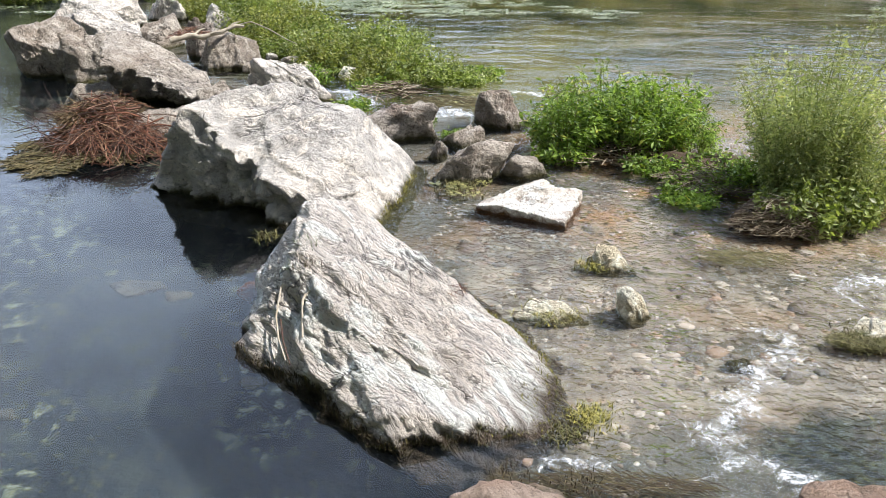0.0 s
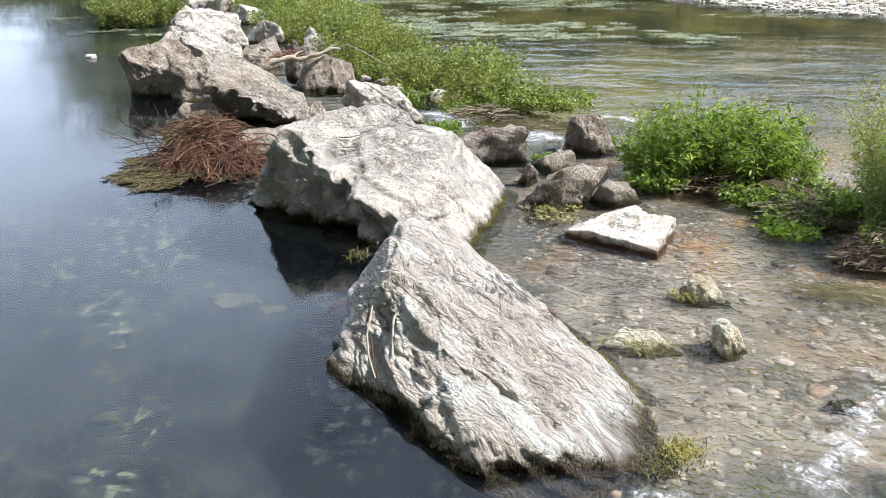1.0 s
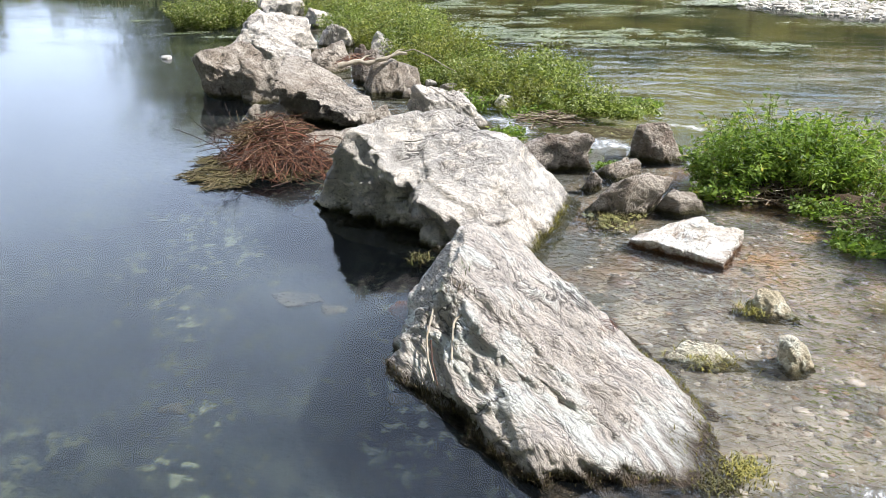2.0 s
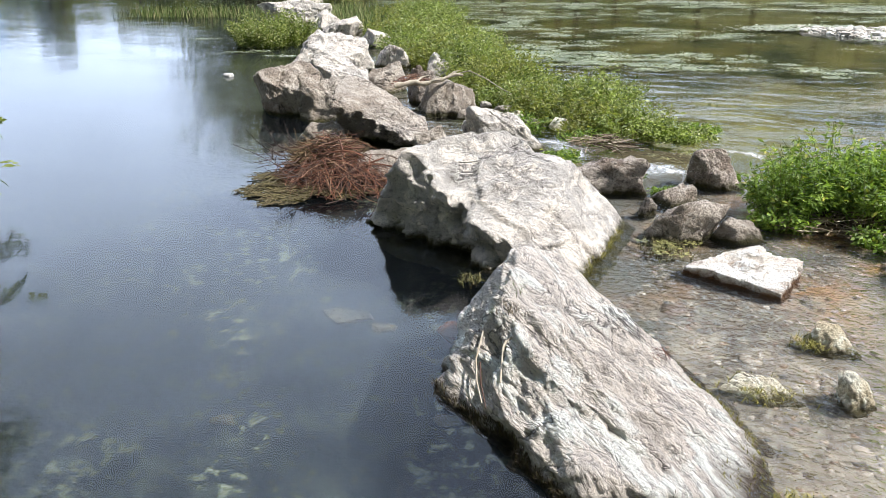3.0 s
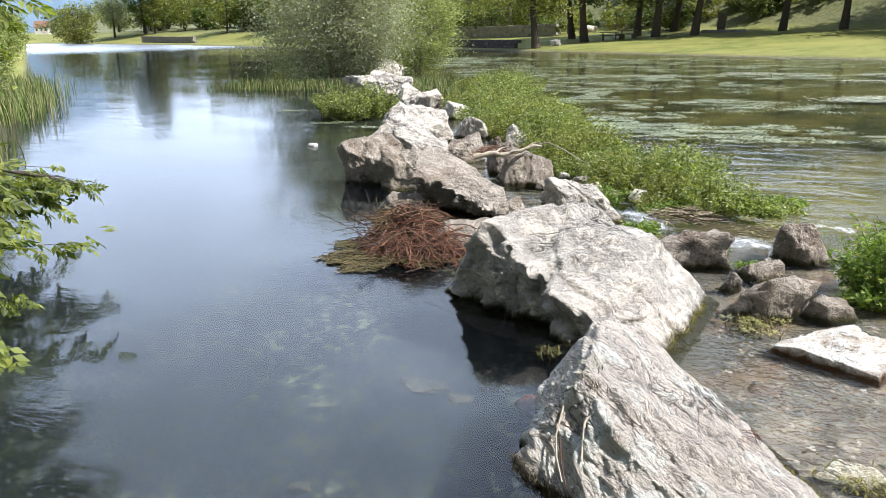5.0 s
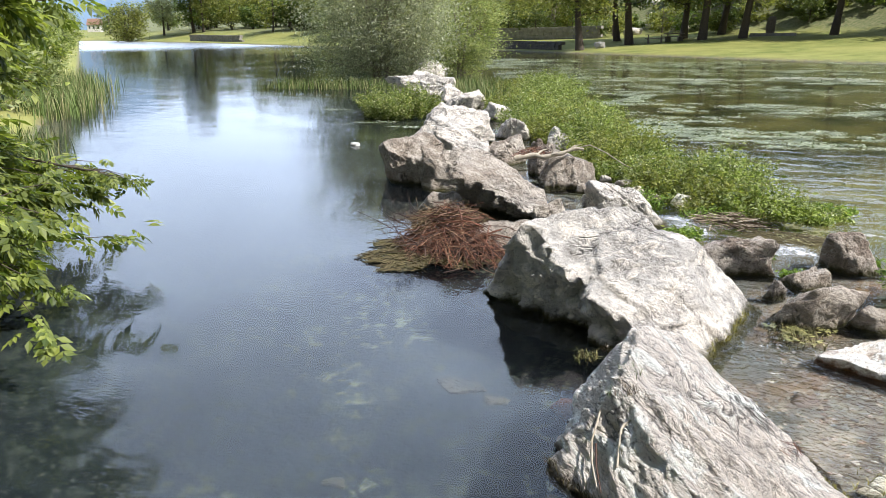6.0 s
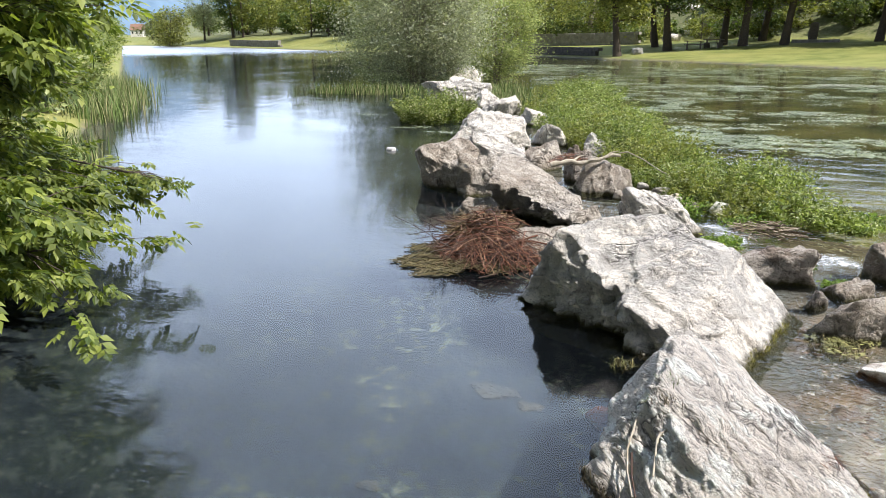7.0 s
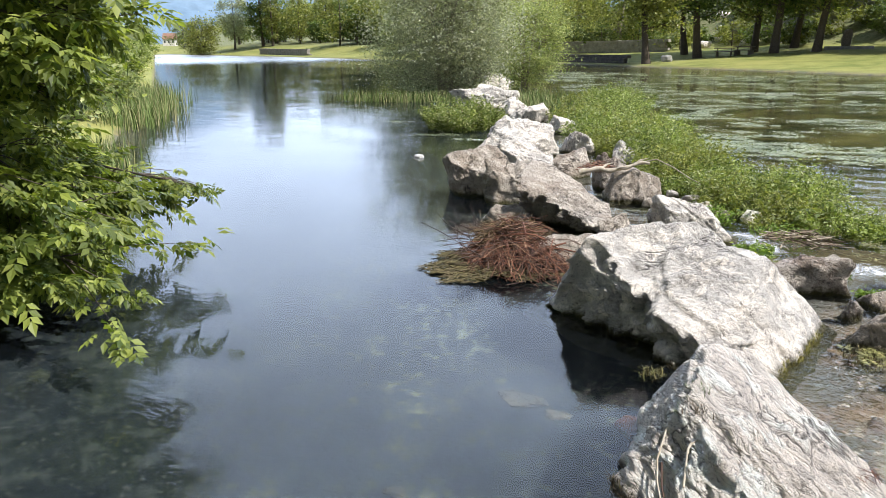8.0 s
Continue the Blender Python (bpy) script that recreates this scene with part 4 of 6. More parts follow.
# ---- heap of washed-up twigs ----
def twig_heap():
    rng = np.random.default_rng(8)
    top = base("twig_heap", (-3.45, 7.3, 0.0))
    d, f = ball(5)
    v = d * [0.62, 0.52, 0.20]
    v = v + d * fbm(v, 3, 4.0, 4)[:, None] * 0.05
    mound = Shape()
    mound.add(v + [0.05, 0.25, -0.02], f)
    # core of the heap; the shade between twigs is put into its colour
    part("mound", mound, M_GAP_DEBRIS, top, "packed debris coloured dark for the shade between twigs", True)
    s = Shape()
    for i in range(720):
        a, q = rng.uniform(0, 2 * np.pi), math.sqrt(rng.uniform(0, 1))
        c = np.array([0.12 + 0.66 * q * math.cos(a), 0.20 + 0.52 * q * math.sin(a), 0.0])
        c[2] = 0.22 * math.sqrt(max(0.0, 1 - (0.95 * q) ** 2)) + rng.uniform(-0.08, 0.09) + 0.06 * math.sin(6 * c[0] + 4 * c[1]) + 0.16 * math.exp(-((c[0] + 0.05) ** 2 + (c[1] - 0.5) ** 2) / 0.08)
        b = rng.uniform(0, np.pi) if i % 2 else rng.normal(2.7, 0.45)
        ln = rng.uniform(0.2, 0.75)
        dv = np.array([math.cos(b), math.sin(b), rng.normal(0, 0.22)])
        dv[2] -= 0.6 * q * (dv[0] * math.cos(a) + dv[1] * math.sin(a))
        t = np.linspace(-0.5, 0.5, 6)[:, None]
        p = c + t * dv * ln + (0.25 - t * t) * rng.normal(0, 0.40, 3) * ln * [1, 1, 0.5] + 0.03 * np.sin(9 * t + rng.uniform(0, 6)) * rng.normal(0, 1, 3) * ln - [0, 0, 1] * t * t * ln * 0.3
        p[:, 2] = np.maximum(p[:, 2], 0.01)
        s.add(*tube(p, np.linspace(1, 0.45, 6) * (rng.uniform(0.0025, 0.006) if i % 12 else rng.uniform(0.007, 0.011)), 4))
    tagged(part("twig_mass", s, M_TWIG, top, "red brown tangled twigs"), kind="stuff")
    s = Shape()
    for i in range(900):
        a, q = rng.uniform(0, 2 * np.pi), math.sqrt(rng.uniform(0, 1))
        c = np.array([-0.12 + 0.42 * q * math.cos(a), 0.48 + 0.36 * q * math.sin(a), 0.24 + 0.14 * (1 - q * q) + rng.uniform(-0.08, 0.03)])
        b, ln = rng.uniform(0, np.pi), rng.uniform(0.1, 0.32)
        t = np.linspace(-0.5, 0.5, 3)[:, None]
        p = c + t * [math.cos(b), math.sin(b), rng.normal(0, 0.35)] * ln + (0.25 - t * t) * rng.normal(0, 0.5, 3) * ln
        s.add(*tube(p, np.full(3, 0.003), 3))
    tagged(part("dry_grass_mass", s, M_DRYGRASS, top, "brown dry grass matted on the crest"), kind="stuff")
    s = Shape()
    for i in range(34):
        a = rng.uniform(2.0, 4.6)
        c = np.array([0.5 * math.cos(a), 0.25 + 0.45 * math.sin(a), rng.uniform(0.08, 0.34)])
        dv = np.array([math.cos(a), math.sin(a) * 0.8, rng.uniform(-0.15, 0.55)])
        t = np.linspace(0, 1, 6)[:, None]
        p = c + t * dv * rng.uniform(0.2, 0.5) + t * t * rng.normal(0, 0.16, 3) + 0.02 * np.sin(7 * t) * rng.normal(0, 1, 3)
        p[:, 2] = np.maximum(p[:, 2], 0.01)
        s.add(*tube(p, np.linspace(1, 0.3, 6) * 0.006, 4))
    tagged(part("loose_twig_mass", s, M_DARKTWIG, top, "dark twigs sticking out"), kind="stuff")
    s = Shape()
    for i in range(2600):
        a, q = rng.uniform(0, 2 * np.pi), math.sqrt(rng.uniform(0.15, 1))
        q *= 0.80 + 0.2 * math.sin(3 * a + 1) + 0.12 * math.sin(7 * a) + 0.06 * math.sin(17 * a)
        c = np.array([-0.08 + 0.92 * q * math.cos(a), 0.0 + 0.72 * q * math.sin(a), 0.012 + 0.12 * max(0, 1 - q) * rng.uniform(0.3, 1)])
        b = rng.uniform(0, np.pi)
        ln = rng.uniform(0.06, 0.26)
        t = np.linspace(-0.5, 0.5, 3)[:, None]
        p = c + t * [math.cos(b), math.sin(b), 0] * ln + (0.25 - t * t) * rng.normal(0, 0.4, 3) * ln * [1, 1, 0.3]
        p[:, 2] = np.maximum(p[:, 2], 0.004)
        s.add(*tube(p, np.full(3, rng.uniform(0.002, 0.0045)), 3))
    tagged(part("weed_mat", s, M_MAT, top, "olive and brown weed mat floating round the heap"), kind="stuff")
    return tagged(top, "heap of tangled red brown twigs washed up on weed", "twigs")


twig_heap()


# ---- trees ----
def tree(name, label, at, height, crown, leaf, count, mat, seed, trunk=0.2, low=0.35, lean=(0, 0), clusters=60, limbs=9, bark=None, category="tree", group="", trunks=1, ratio=0.6):
    """A tapered trunk with limbs, and a crown of leaf clusters round the limb ends."""
    rng = np.random.default_rng(seed)
    z0 = float(land(at[0], at[1])) if len(at) == 2 else at[2]
    top = base(name, (at[0], at[1], z0 - 0.1))
    w, lv = Shape(), Shape()
    ends = []
    for tr in range(trunks):
        a0 = rng.uniform(0, 2 * np.pi)
        sp = np.array([math.cos(a0), math.sin(a0), 0]) * (0.25 * crown[0] if trunks > 1 else 0)
        t = np.linspace(0, 1, 8)[:, None]
        bend = rng.normal(0, 0.02, 3) * height * [1, 1, 0]
        p = t * [lean[0] * height, lean[1] * height, height * 0.92] + np.sin(t * np.pi) * bend + t * sp + sp * 0.2
        flare = np.array([1.5, 1.05, 0.95, 0.85, 0.7, 0.5, 0.3, 0.1])
        w.add(*tube(p, trunk * flare, 8))
        for i in range(limbs):
            u = rng.uniform(low, 0.95)
            q = np.array([np.interp(u, t[:, 0], p[:, c]) for c in range(3)])
            a = rng.uniform(0, 2 * np.pi)
            reach = crown[0] * rng.uniform(0.45, 0.9) * (1.15 - 0.6 * abs(u - 0.5))
            e = q + np.array([math.cos(a) * reach, math.sin(a) * reach * crown[1] / crown[0], rng.uniform(0.1, 0.6) * reach])
            m = (q + e) / 2 + [0, 0, -0.06 * reach]
            w.add(*tube([q, m, e], [trunk * 0.32, trunk * 0.2, trunk * 0.06], 5))
            ends += [e, m]
    mid = np.array([lean[0], lean[1], 1.0]) * height * (low + 1) / 2
    half = height * (1 - low) / 2
    centers = []
    for _ in range(clusters):
        d = rng.normal(0, 1, 3)
        d /= np.linalg.norm(d)
        d *= rng.uniform(0.25, 1.0) ** 0.5
        centers.append(mid + d * [crown[0], crown[1], half] + rng.normal(0, 0.08, 3) * crown[0])
    centers += [e for e in ends if e[2] < height * 1.05]
    per = max(4, count // len(centers))
    for c in centers:
        s = 0.20 * min(crown[0], half) * rng.uniform(0.6, 1.3)
        leaves(lv, rng, c + rng.normal(0, 1, (per, 3)) * [s, s, s * 0.7], leaf, ratio, 0.2)
    part("trunk", w, bark or M_BARK, top, "", True)
    tagged(part("crown", lv, mat, top), kind="stuff")
    return tagged(top, label, category, group)


# park bank beyond the river
PARK = [(-21.9, 71.2, -0.03, 0.30), (-21.4, 82.0, 0.02, 0.28), (-19.0, 77.5, 0.0, 0.32), (-15.1, 83.5, 0.09, 0.30), (-12.5, 78.8, 0.08, 0.32), (-12.0, 87.0, 0.16, 0.30), (-9.0, 79.3, 0.14, 0.30), (-1.5, 82, 0.05, 0.28), (3.5, 79, 0.02, 0.28), (9, 80, 0.0, 0.28)]
for i, (x, y, ln, r) in enumerate(PARK):
    tree("park_tree", "tall dark trunked poplar on the mown river bank", (x, y), 13.0 + (i * 7 % 5) * 0.6, (3.9, 3.6), 0.32, 13000, M_POPLAR if i % 3 else M_LIME, 300 + i, r, 0.26, (ln, 0), 110, 14, group="trees on the park bank")
tree("willow_tree", "spreading yellow green willow with several pale stems", (-40.5, 89), 9.5, (7.0, 5.0), 0.28, 9000, M_LIME, 330, 0.2, 0.18, (0.02, 0), 90, 8, M_PALEBARK, group="trees on the park bank", trunks=3)
tree("willow_tree", "yellow green willow beside the stone wall", (-32.5, 94), 9.0, (5.0, 4.5), 0.28, 6000, M_LIME, 331, 0.25, 0.22, (0, 0), 70, 8, M_PALEBARK, group="trees on the park bank", trunks=2)
# wood along the shore farther down the river
rng = np.random.default_rng(71)
for i in range(26):
    x = 12 + i * 2.6 + rng.uniform(-1, 1)
    y = float(np.interp(x, [-2, 30, 60, 90], [70, 54, 34, 30])) + rng.uniform(3, 16)
    tree("park_tree", "leafy tree of the wood along the river bank", (float(x), y), float(rng.uniform(10, 14)), (3.8, 3.6), 0.5, 3000, (M_POPLAR, M_LIME)[i % 4 == 0], 350 + i, 0.3, 0.12, (0, 0), 60, 8, group="trees on the park bank")
# scrub on the slope behind the park
rng = np.random.default_rng(77)
for i in range(190):
    x, y = rng.uniform(-48, 24), 90 + 26 * rng.uniform(0, 1) ** 1.4 - 0.10 * rng.uniform(-48, 24)
    if i >= 130:
        x, y = rng.uniform(-16, 22), rng.uniform(86, 102)
    elif i >= 112:
        x, y = rng.uniform(-66, -40), rng.uniform(92, 120)
    h = rng.uniform(1.5, 3.6) + (3 if 112 <= i < 130 else 0)
    tree("scrub_bush", "dry green scrub on the rocky slope", (float(x), float(y)), float(h), (h * 0.75, h * 0.75), 0.28, 1100, (M_SCRUB, M_LIME, M_POPLAR)[i % 3], 400 + i, 0.06, 0.12, (0, 0), 26, 4, category="bush", group="scrub on the slope")
for i in range(34):
    x, y, r = rng.uniform(-42, 14), rng.uniform(91, 110), rng.uniform(0.4, 1.1)
    s = rough_stone((x, y, float(land(x, y)) + 0.1 * r), (2 * r, 1.5 * r, 1.2 * r), 500 + i, 3, chips=10)
    boulder(s, M_PALE, "pale rock outcrop on the scrubby slope", "rocks on the slope", "outcrop")

# far shore up the valley
FAR = [(-125, 113, 6.5, (4.2, 4.0), 5200, M_LIME, 0.16, 0.05, 4, "round yellow green willow bush with bare stems"),
       (-124, 121, 11, (3.2, 3.0), 4200, M_OLIVE, 0.18, 0.2, 1, "grey green tree on the far shore"),
       (-116, 121, 15, (3.4, 3.4), 6500, M_POPLAR, 0.26, 0.1, 1, "tall dark poplar on the far shore"),
       (-112.5, 120, 13, (2.3, 2.3), 4200, M_LIME, 0.2, 0.12, 1, "slim light green poplar on the far shore"),
       (-117, 133, 9, (3.2, 3.2), 3600, M_LIME, 0.2, 0.2, 1, "light green tree on the far shore"),
       (-105, 128, 8.5, (3.6, 3.6), 4200, M_LIME, 0.22, 0.22, 1, "round green tree on the far shore"),
       (-98, 128, 9.5, (3.8, 3.8), 4200, M_POPLAR, 0.22, 0.2, 1, "round green tree on the far shore"),
       (-92, 132, 10, (4.5, 4.0), 4200, M_POPLAR, 0.22, 0.16, 1, "dark green tree on the far shore"),
       (-80, 122, 10, (5.0, 4.0), 4200, M_LIME, 0.22, 0.16, 1, "light green tree behind the house"),
       (-70, 116, 10, (5.0, 4.0), 4200, M_POPLAR, 0.22, 0.16, 1, "green tree behind the house"),
       (-60, 106, 9, (5.0, 4.0), 4200, M_SCRUB, 0.22, 0.16, 1, "green tree on the far shore"),
       (-52, 100, 9, (4.5, 4.0), 4200, M_LIME, 0.22, 0.16, 1, "light green tree on the far shore"),
       (-142, 140, 7, (4.5, 4.0), 3000, M_SCRUB, 0.2, 0.1, 1, "hazy green tree on the far shore"),
       (-152, 150, 6, (5, 4.0), 2600, M_LIME, 0.2, 0.1, 1, "hazy green tree on the far shore"),
       (-175, 152, 6, (6, 4.0), 2600, M_SCRUB, 0.2, 0.1, 1, "hazy green tree on the far shore")]
for i, (x, y, h, cr, n, mat, r, low, tn, label) in enumerate(FAR):
    tree("far_tree", label, (1.06 * x, 1.06 * y), h * 1.2, cr, 0.42, n, mat, 600 + i, r, low, (0, 0), 60, 8, group="trees on the far shore", trunks=tn)
for i in range(60):
    x = rng.uniform(-150, -42)
    y = 0.55 * -x + 62 + rng.uniform(2, 34)
    h = rng.uniform(4, 11)
    tree("far_tree", "green tree in the woods behind the far shore", (float(x), float(y)), float(h), (h * 0.5, h * 0.45), 0.5, 1800, (M_POPLAR, M_SCRUB, M_LIME)[i % 3], 700 + i, 0.15, 0.12, (0, 0), 40, 5, group="trees on the far shore")

# grey shrub growing on the weir
tree("grey_shrub", "large silver grey leafed shrub growing on the weir", (-18.6, 31.0, 0.1), 6.2, (3.5, 2.8), 0.13, 60000, M_OLIVE, 801, 0.10, 0.02, (0.0, 0), 190, 14, M_PALEBARK, "shrub", trunks=5, ratio=0.4)
tree("grey_shrub", "olive green shrub at the end of the boulders", (-17.2, 36.5, 0.1), 4.6, (2.2, 1.8), 0.13, 17000, M_WILLOW, 802, 0.07, 0.04, (0.02, 0), 70, 8, M_PALEBARK, "shrub", trunks=3, ratio=0.4)


# ---- tree over the pond on the left bank ----
def compound_leaves(shape, rng, at, way, size):
    """Feathered leaves: a drooping stalk with three pairs of leaflets and one at the tip."""
    n = len(at)
    way = way / (np.linalg.norm(way) + 1e-9)
    d = way + rng.normal(0, 0.75, (n, 3)) * [1, 1, 0.4] - [0, 0, 0.25]
    d /= np.linalg.norm(d, axis=1)[:, None]
    side = np.cross(d, rng.normal(0, 0.38, (n, 3)) + [0, 0, 1])
    side /= np.linalg.norm(side, axis=1)[:, None] + 1e-9
    nrm = np.cross(side, d)
    s = size * rng.uniform(0.7, 1.25, n)[:, None]
    for u, turn, ln in ((0.30, 1.0, 0.50), (0.30, -1.0, 0.50), (0.58, 0.9, 0.55), (0.58, -0.9, 0.55), (0.84, 0.75, 0.52), (0.84, -0.75, 0.52), (1.0, 0.0, 0.62)):
        foot = at + d * s * u - nrm * s * 0.10 * u * u
        out = d * math.cos(turn) + side * math.sin(turn) - nrm * rng.uniform(0.1, 0.45, (n, 1))
        out /= np.linalg.norm(out, axis=1)[:, None]
        wide = np.cross(out, nrm) * s * ln * 0.27
        tip, mid = foot + out * s * ln, foot + out * s * ln * 0.42
        v = np.stack([foot, mid + wide + nrm * s * 0.02, tip - nrm * s * 0.04, mid - wide + nrm * s * 0.02], 1).reshape(-1, 3)
        k = np.arange(n)[:, None] * 4
        shape.add(v, np.concatenate([k + [0, 2, 1], k + [0, 3, 2]]))


def overhanging_tree():
    rng = np.random.default_rng(55)
    at = np.array([-10.4, 3.9, 0.3])
    top = base("overhanging_tree", at)
    w, lv = Shape(), Shape()
    fork = np.array([-10.0, 4.1, 2.0])
    w.add(*tube([at - at, [0.1, 0.05, 0.9], fork - at, [0.9, 0.5, 3.6], [1.3, 0.8, 5.6]], [0.24, 0.19, 0.16, 0.1, 0.04], 8))
    spots = [(-6.85, 6.15, 0.80, 0.16), (-7.1, 6.05, 0.84, 0.22), (-7.45, 5.95, 0.86, 0.26), (-7.6, 5.5, 0.6, 0.30), (-7.9, 5.9, 0.7, 0.26)]
    for i in range(230):
        # the crown's edge over the open water, from low over the pond up to the top; it draws back halfway up
        z = 0.35 + 5.2 * rng.uniform(0, 1) ** 1.35
        edge = float(np.interp(z, [0.3, 0.7, 1.2, 1.8, 2.2, 2.6, 3.2, 6.0], [35.5, 37.0, 34.0, 32.5, 34.5, 38.0, 39.0, 36.0])) - 1.2
        a = radians(edge - 24 * rng.uniform(0, 1) ** 1.3)
        q = rng.uniform(7.4, 11.0)
        spots.append((0.4 - q * math.cos(a), q * math.sin(a) - 0.13, z, rng.uniform(0.28, 0.50)))
    for _ in range(60):
        # boughs reaching out high over the water
        a, q = radians(rng.uniform(2, 33)), rng.uniform(5.2, 8.0)
        spots.append((0.4 - q * math.cos(a), q * math.sin(a) - 0.13, rng.uniform(3.9, 6.2), rng.uniform(0.35, 0.55)))
    for x, y, z, r in spots:
        e = np.array([x, y, z])
        u = min(1.0, max(0.15, (z + 0.4) / 4.5))
        q = np.array([-10.4, 3.9, 0.3]) + np.array([0.9, 0.5, 3.6]) * u
        m = (q + e) / 2 + [0, 0, 0.25]
        w.add(*tube(np.array([q, m, e]) - at, [0.035, 0.02, 0.005], 5))
        # three or four side shoots, each a flat spray of compound leaves
        for _k in range(4):
            tip = e - at + rng.normal(0, r * 0.75, 3) * [1, 1, 0.55]
            tip[2] = max(tip[2], 0.14 - at[2])
            root = m * 0.25 + e * 0.75 - at
            w.add(*tube([root, (root + tip) / 2 + [0, 0, 0.04], tip], [0.008, 0.006, 0.002], 3))
            n = int(6 + 22 * r)
            c = root + (tip - root) * rng.uniform(0.35, 1.05, (n, 1)) + rng.normal(0, 1, (n, 3)) * [r * 0.2, r * 0.2, r * 0.09]
            c[:, 2] = np.maximum(c[:, 2], 0.12 - at[2])
            compound_leaves(lv, rng, c, tip - root, 0.20 if r > 0.24 else 0.13)
    part("trunk", w, M_BARK, top, "", True)
    tagged(part("crown", lv, M_MAPLE, top), kind="stuff")
    return tagged(top, "leafy green tree hanging over the pond from the bank", "tree")


overhanging_tree()
rng = np.random.default_rng(66)
# trees added mostly out of view, to block sky and darken the pond's reflection
for i, (x, y, h) in enumerate([(-12.9, 6.2, 8.5), (-13.6, 4.6, 9.5), (-14.2, 1.8, 11), (-12.6, -1.2, 10.5), (-17.5, 5.5, 11)]):
    tree("sky_screen_tree", "tall leafy tree added on the bank to block sky from the pond", (x, y), h, (3.4, 3.2) if i else (2.1, 2.0), 0.24, 11000, M_MAPLE, 870 + i, 0.2, 0.12, (0.03, 0), 110, 12, group="trees on the near bank")
# the last nine, unseen behind the camera, are added to block sky light
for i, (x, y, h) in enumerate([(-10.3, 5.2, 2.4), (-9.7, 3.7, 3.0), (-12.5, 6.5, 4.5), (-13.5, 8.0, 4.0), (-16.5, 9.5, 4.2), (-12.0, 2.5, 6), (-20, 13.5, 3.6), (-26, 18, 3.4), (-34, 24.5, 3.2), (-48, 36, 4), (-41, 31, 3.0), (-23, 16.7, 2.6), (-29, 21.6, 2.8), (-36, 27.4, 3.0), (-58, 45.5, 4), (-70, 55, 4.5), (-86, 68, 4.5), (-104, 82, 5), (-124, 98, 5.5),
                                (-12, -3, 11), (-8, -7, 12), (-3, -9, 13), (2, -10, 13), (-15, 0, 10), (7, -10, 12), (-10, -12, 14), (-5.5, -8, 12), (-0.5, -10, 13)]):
    tree("bank_and_screen_bush", "dense green bushes on the near bank, those behind the camera added to block sky", (x, y), h, (h * 0.36, h * 0.36), 0.14, 5000, (M_MAPLE, M_WILLOW)[i % 2], 820 + i, 0.08, 0.05, (0, 0), 60, 6, category="bush", group="bushes on the bank")


def reeds(label, line, width, count, height, seed):
    rng = np.random.default_rng(seed)
    s = Shape()
    u = rng.uniform(0, 1, count) * (len(line) - 1)
    i = u.astype(int)
    a, b = np.array(line)[i], np.array(line)[i + 1]
    p = a + (b - a) * (u - i)[:, None] + rng.normal(0, 1, (count, 2)) * width
    blades(s, rng, np.stack([p[:, 0], p[:, 1], np.full(count, -0.05)], 1), height, 0.022, 0.22, 0.25)
    return tagged(obj("reed_bed", s, M_REED), label, "reeds", kind="stuff")


reeds("tall green reeds along the pond bank", [(-12.4, 7.7), (-13.4, 9.0), (-15.2, 10.5)], 0.4, 1700, 0.60, 901)
reeds("tall green reeds farther up the bank", [(-19.5, 14.4), (-24, 18.6), (-29.8, 24.0)], 0.6, 3400, 0.9, 902)
reeds("low green reeds in the pond before the shrub", [(-21.2, 27.0), (-18.6, 27.2), (-16.4, 28.0)], 0.4, 1500, 0.5, 903)
reeds("grassy reeds round the end of the weir", [(-13.5, 30), (-12.5, 27), (-10, 23.5)], 0.6, 1500, 0.6, 904)


# ---- built things on the far banks ----
def box(shape, x0, x1, y0, y1, z0, z1):
    v = [(x, y, z) for z in (z0, z1) for x, y in ((x0, y0), (x1, y0), (x1, y1), (x0, y1))]
    shape.add(v, [[0, 1, 2, 3], [4, 5, 6, 7], [0, 1, 5, 4], [1, 2, 6, 5], [2, 3, 7, 6], [3, 0, 4, 7]])
    return shape


M_WOOD = plain("weathered_wood", (0.22, 0.18, 0.14), (0.12, 0.10, 0.08), 12)
M_CONCRETE = plain("old_concrete", (0.42, 0.40, 0.36), (0.28, 0.27, 0.24), 4)
M_DRYWALL = plain("dark_stone_wall", (0.16, 0.14, 0.125), (0.09, 0.08, 0.075), 3)
M_STONEWALL = plain("pale_stone_wall", (0.36, 0.33, 0.29), (0.22, 0.20, 0.17), 2.2)
M_WHITEWALL = plain("white_render", (0.74, 0.71, 0.66), (0.62, 0.59, 0.54), 2)
M_ROOF = plain("red_roof_tile", (0.26, 0.15, 0.10), (0.19, 0.105, 0.075), 5)
M_GLASS = plain("dark_window", (0.04, 0.045, 0.05), (0.03, 0.03, 0.035), 3, 0.2)


def picnic_table(at, turn):
    z = float(land(*at))
    top = base("picnic_table", (*at, z))
    top.rotation_euler.z = radians(turn)
    part("tabletop", box(Shape(), -0.9, 0.9, -0.35, 0.35, 0.70, 0.76), M_WOOD, top)
    for s in (-1, 1):
        part("bench", box(Shape(), -0.9, 0.9, s * 0.72 - 0.14, s * 0.72 + 0.14, 0.41, 0.46), M_WOOD, top)
        part("leg", box(Shape(), s * 0.6 - 0.06, s * 0.6 + 0.06, -0.75, 0.75, -0.05, 0.41), M_WOOD, top)
        part("post", box(Shape(), s * 0.6 - 0.05, s * 0.6 + 0.05, -0.06, 0.06, 0.41, 0.70), M_WOOD, top)
    return tagged(top, "weathered wooden picnic table with benches on grass", "table", "picnic tables")


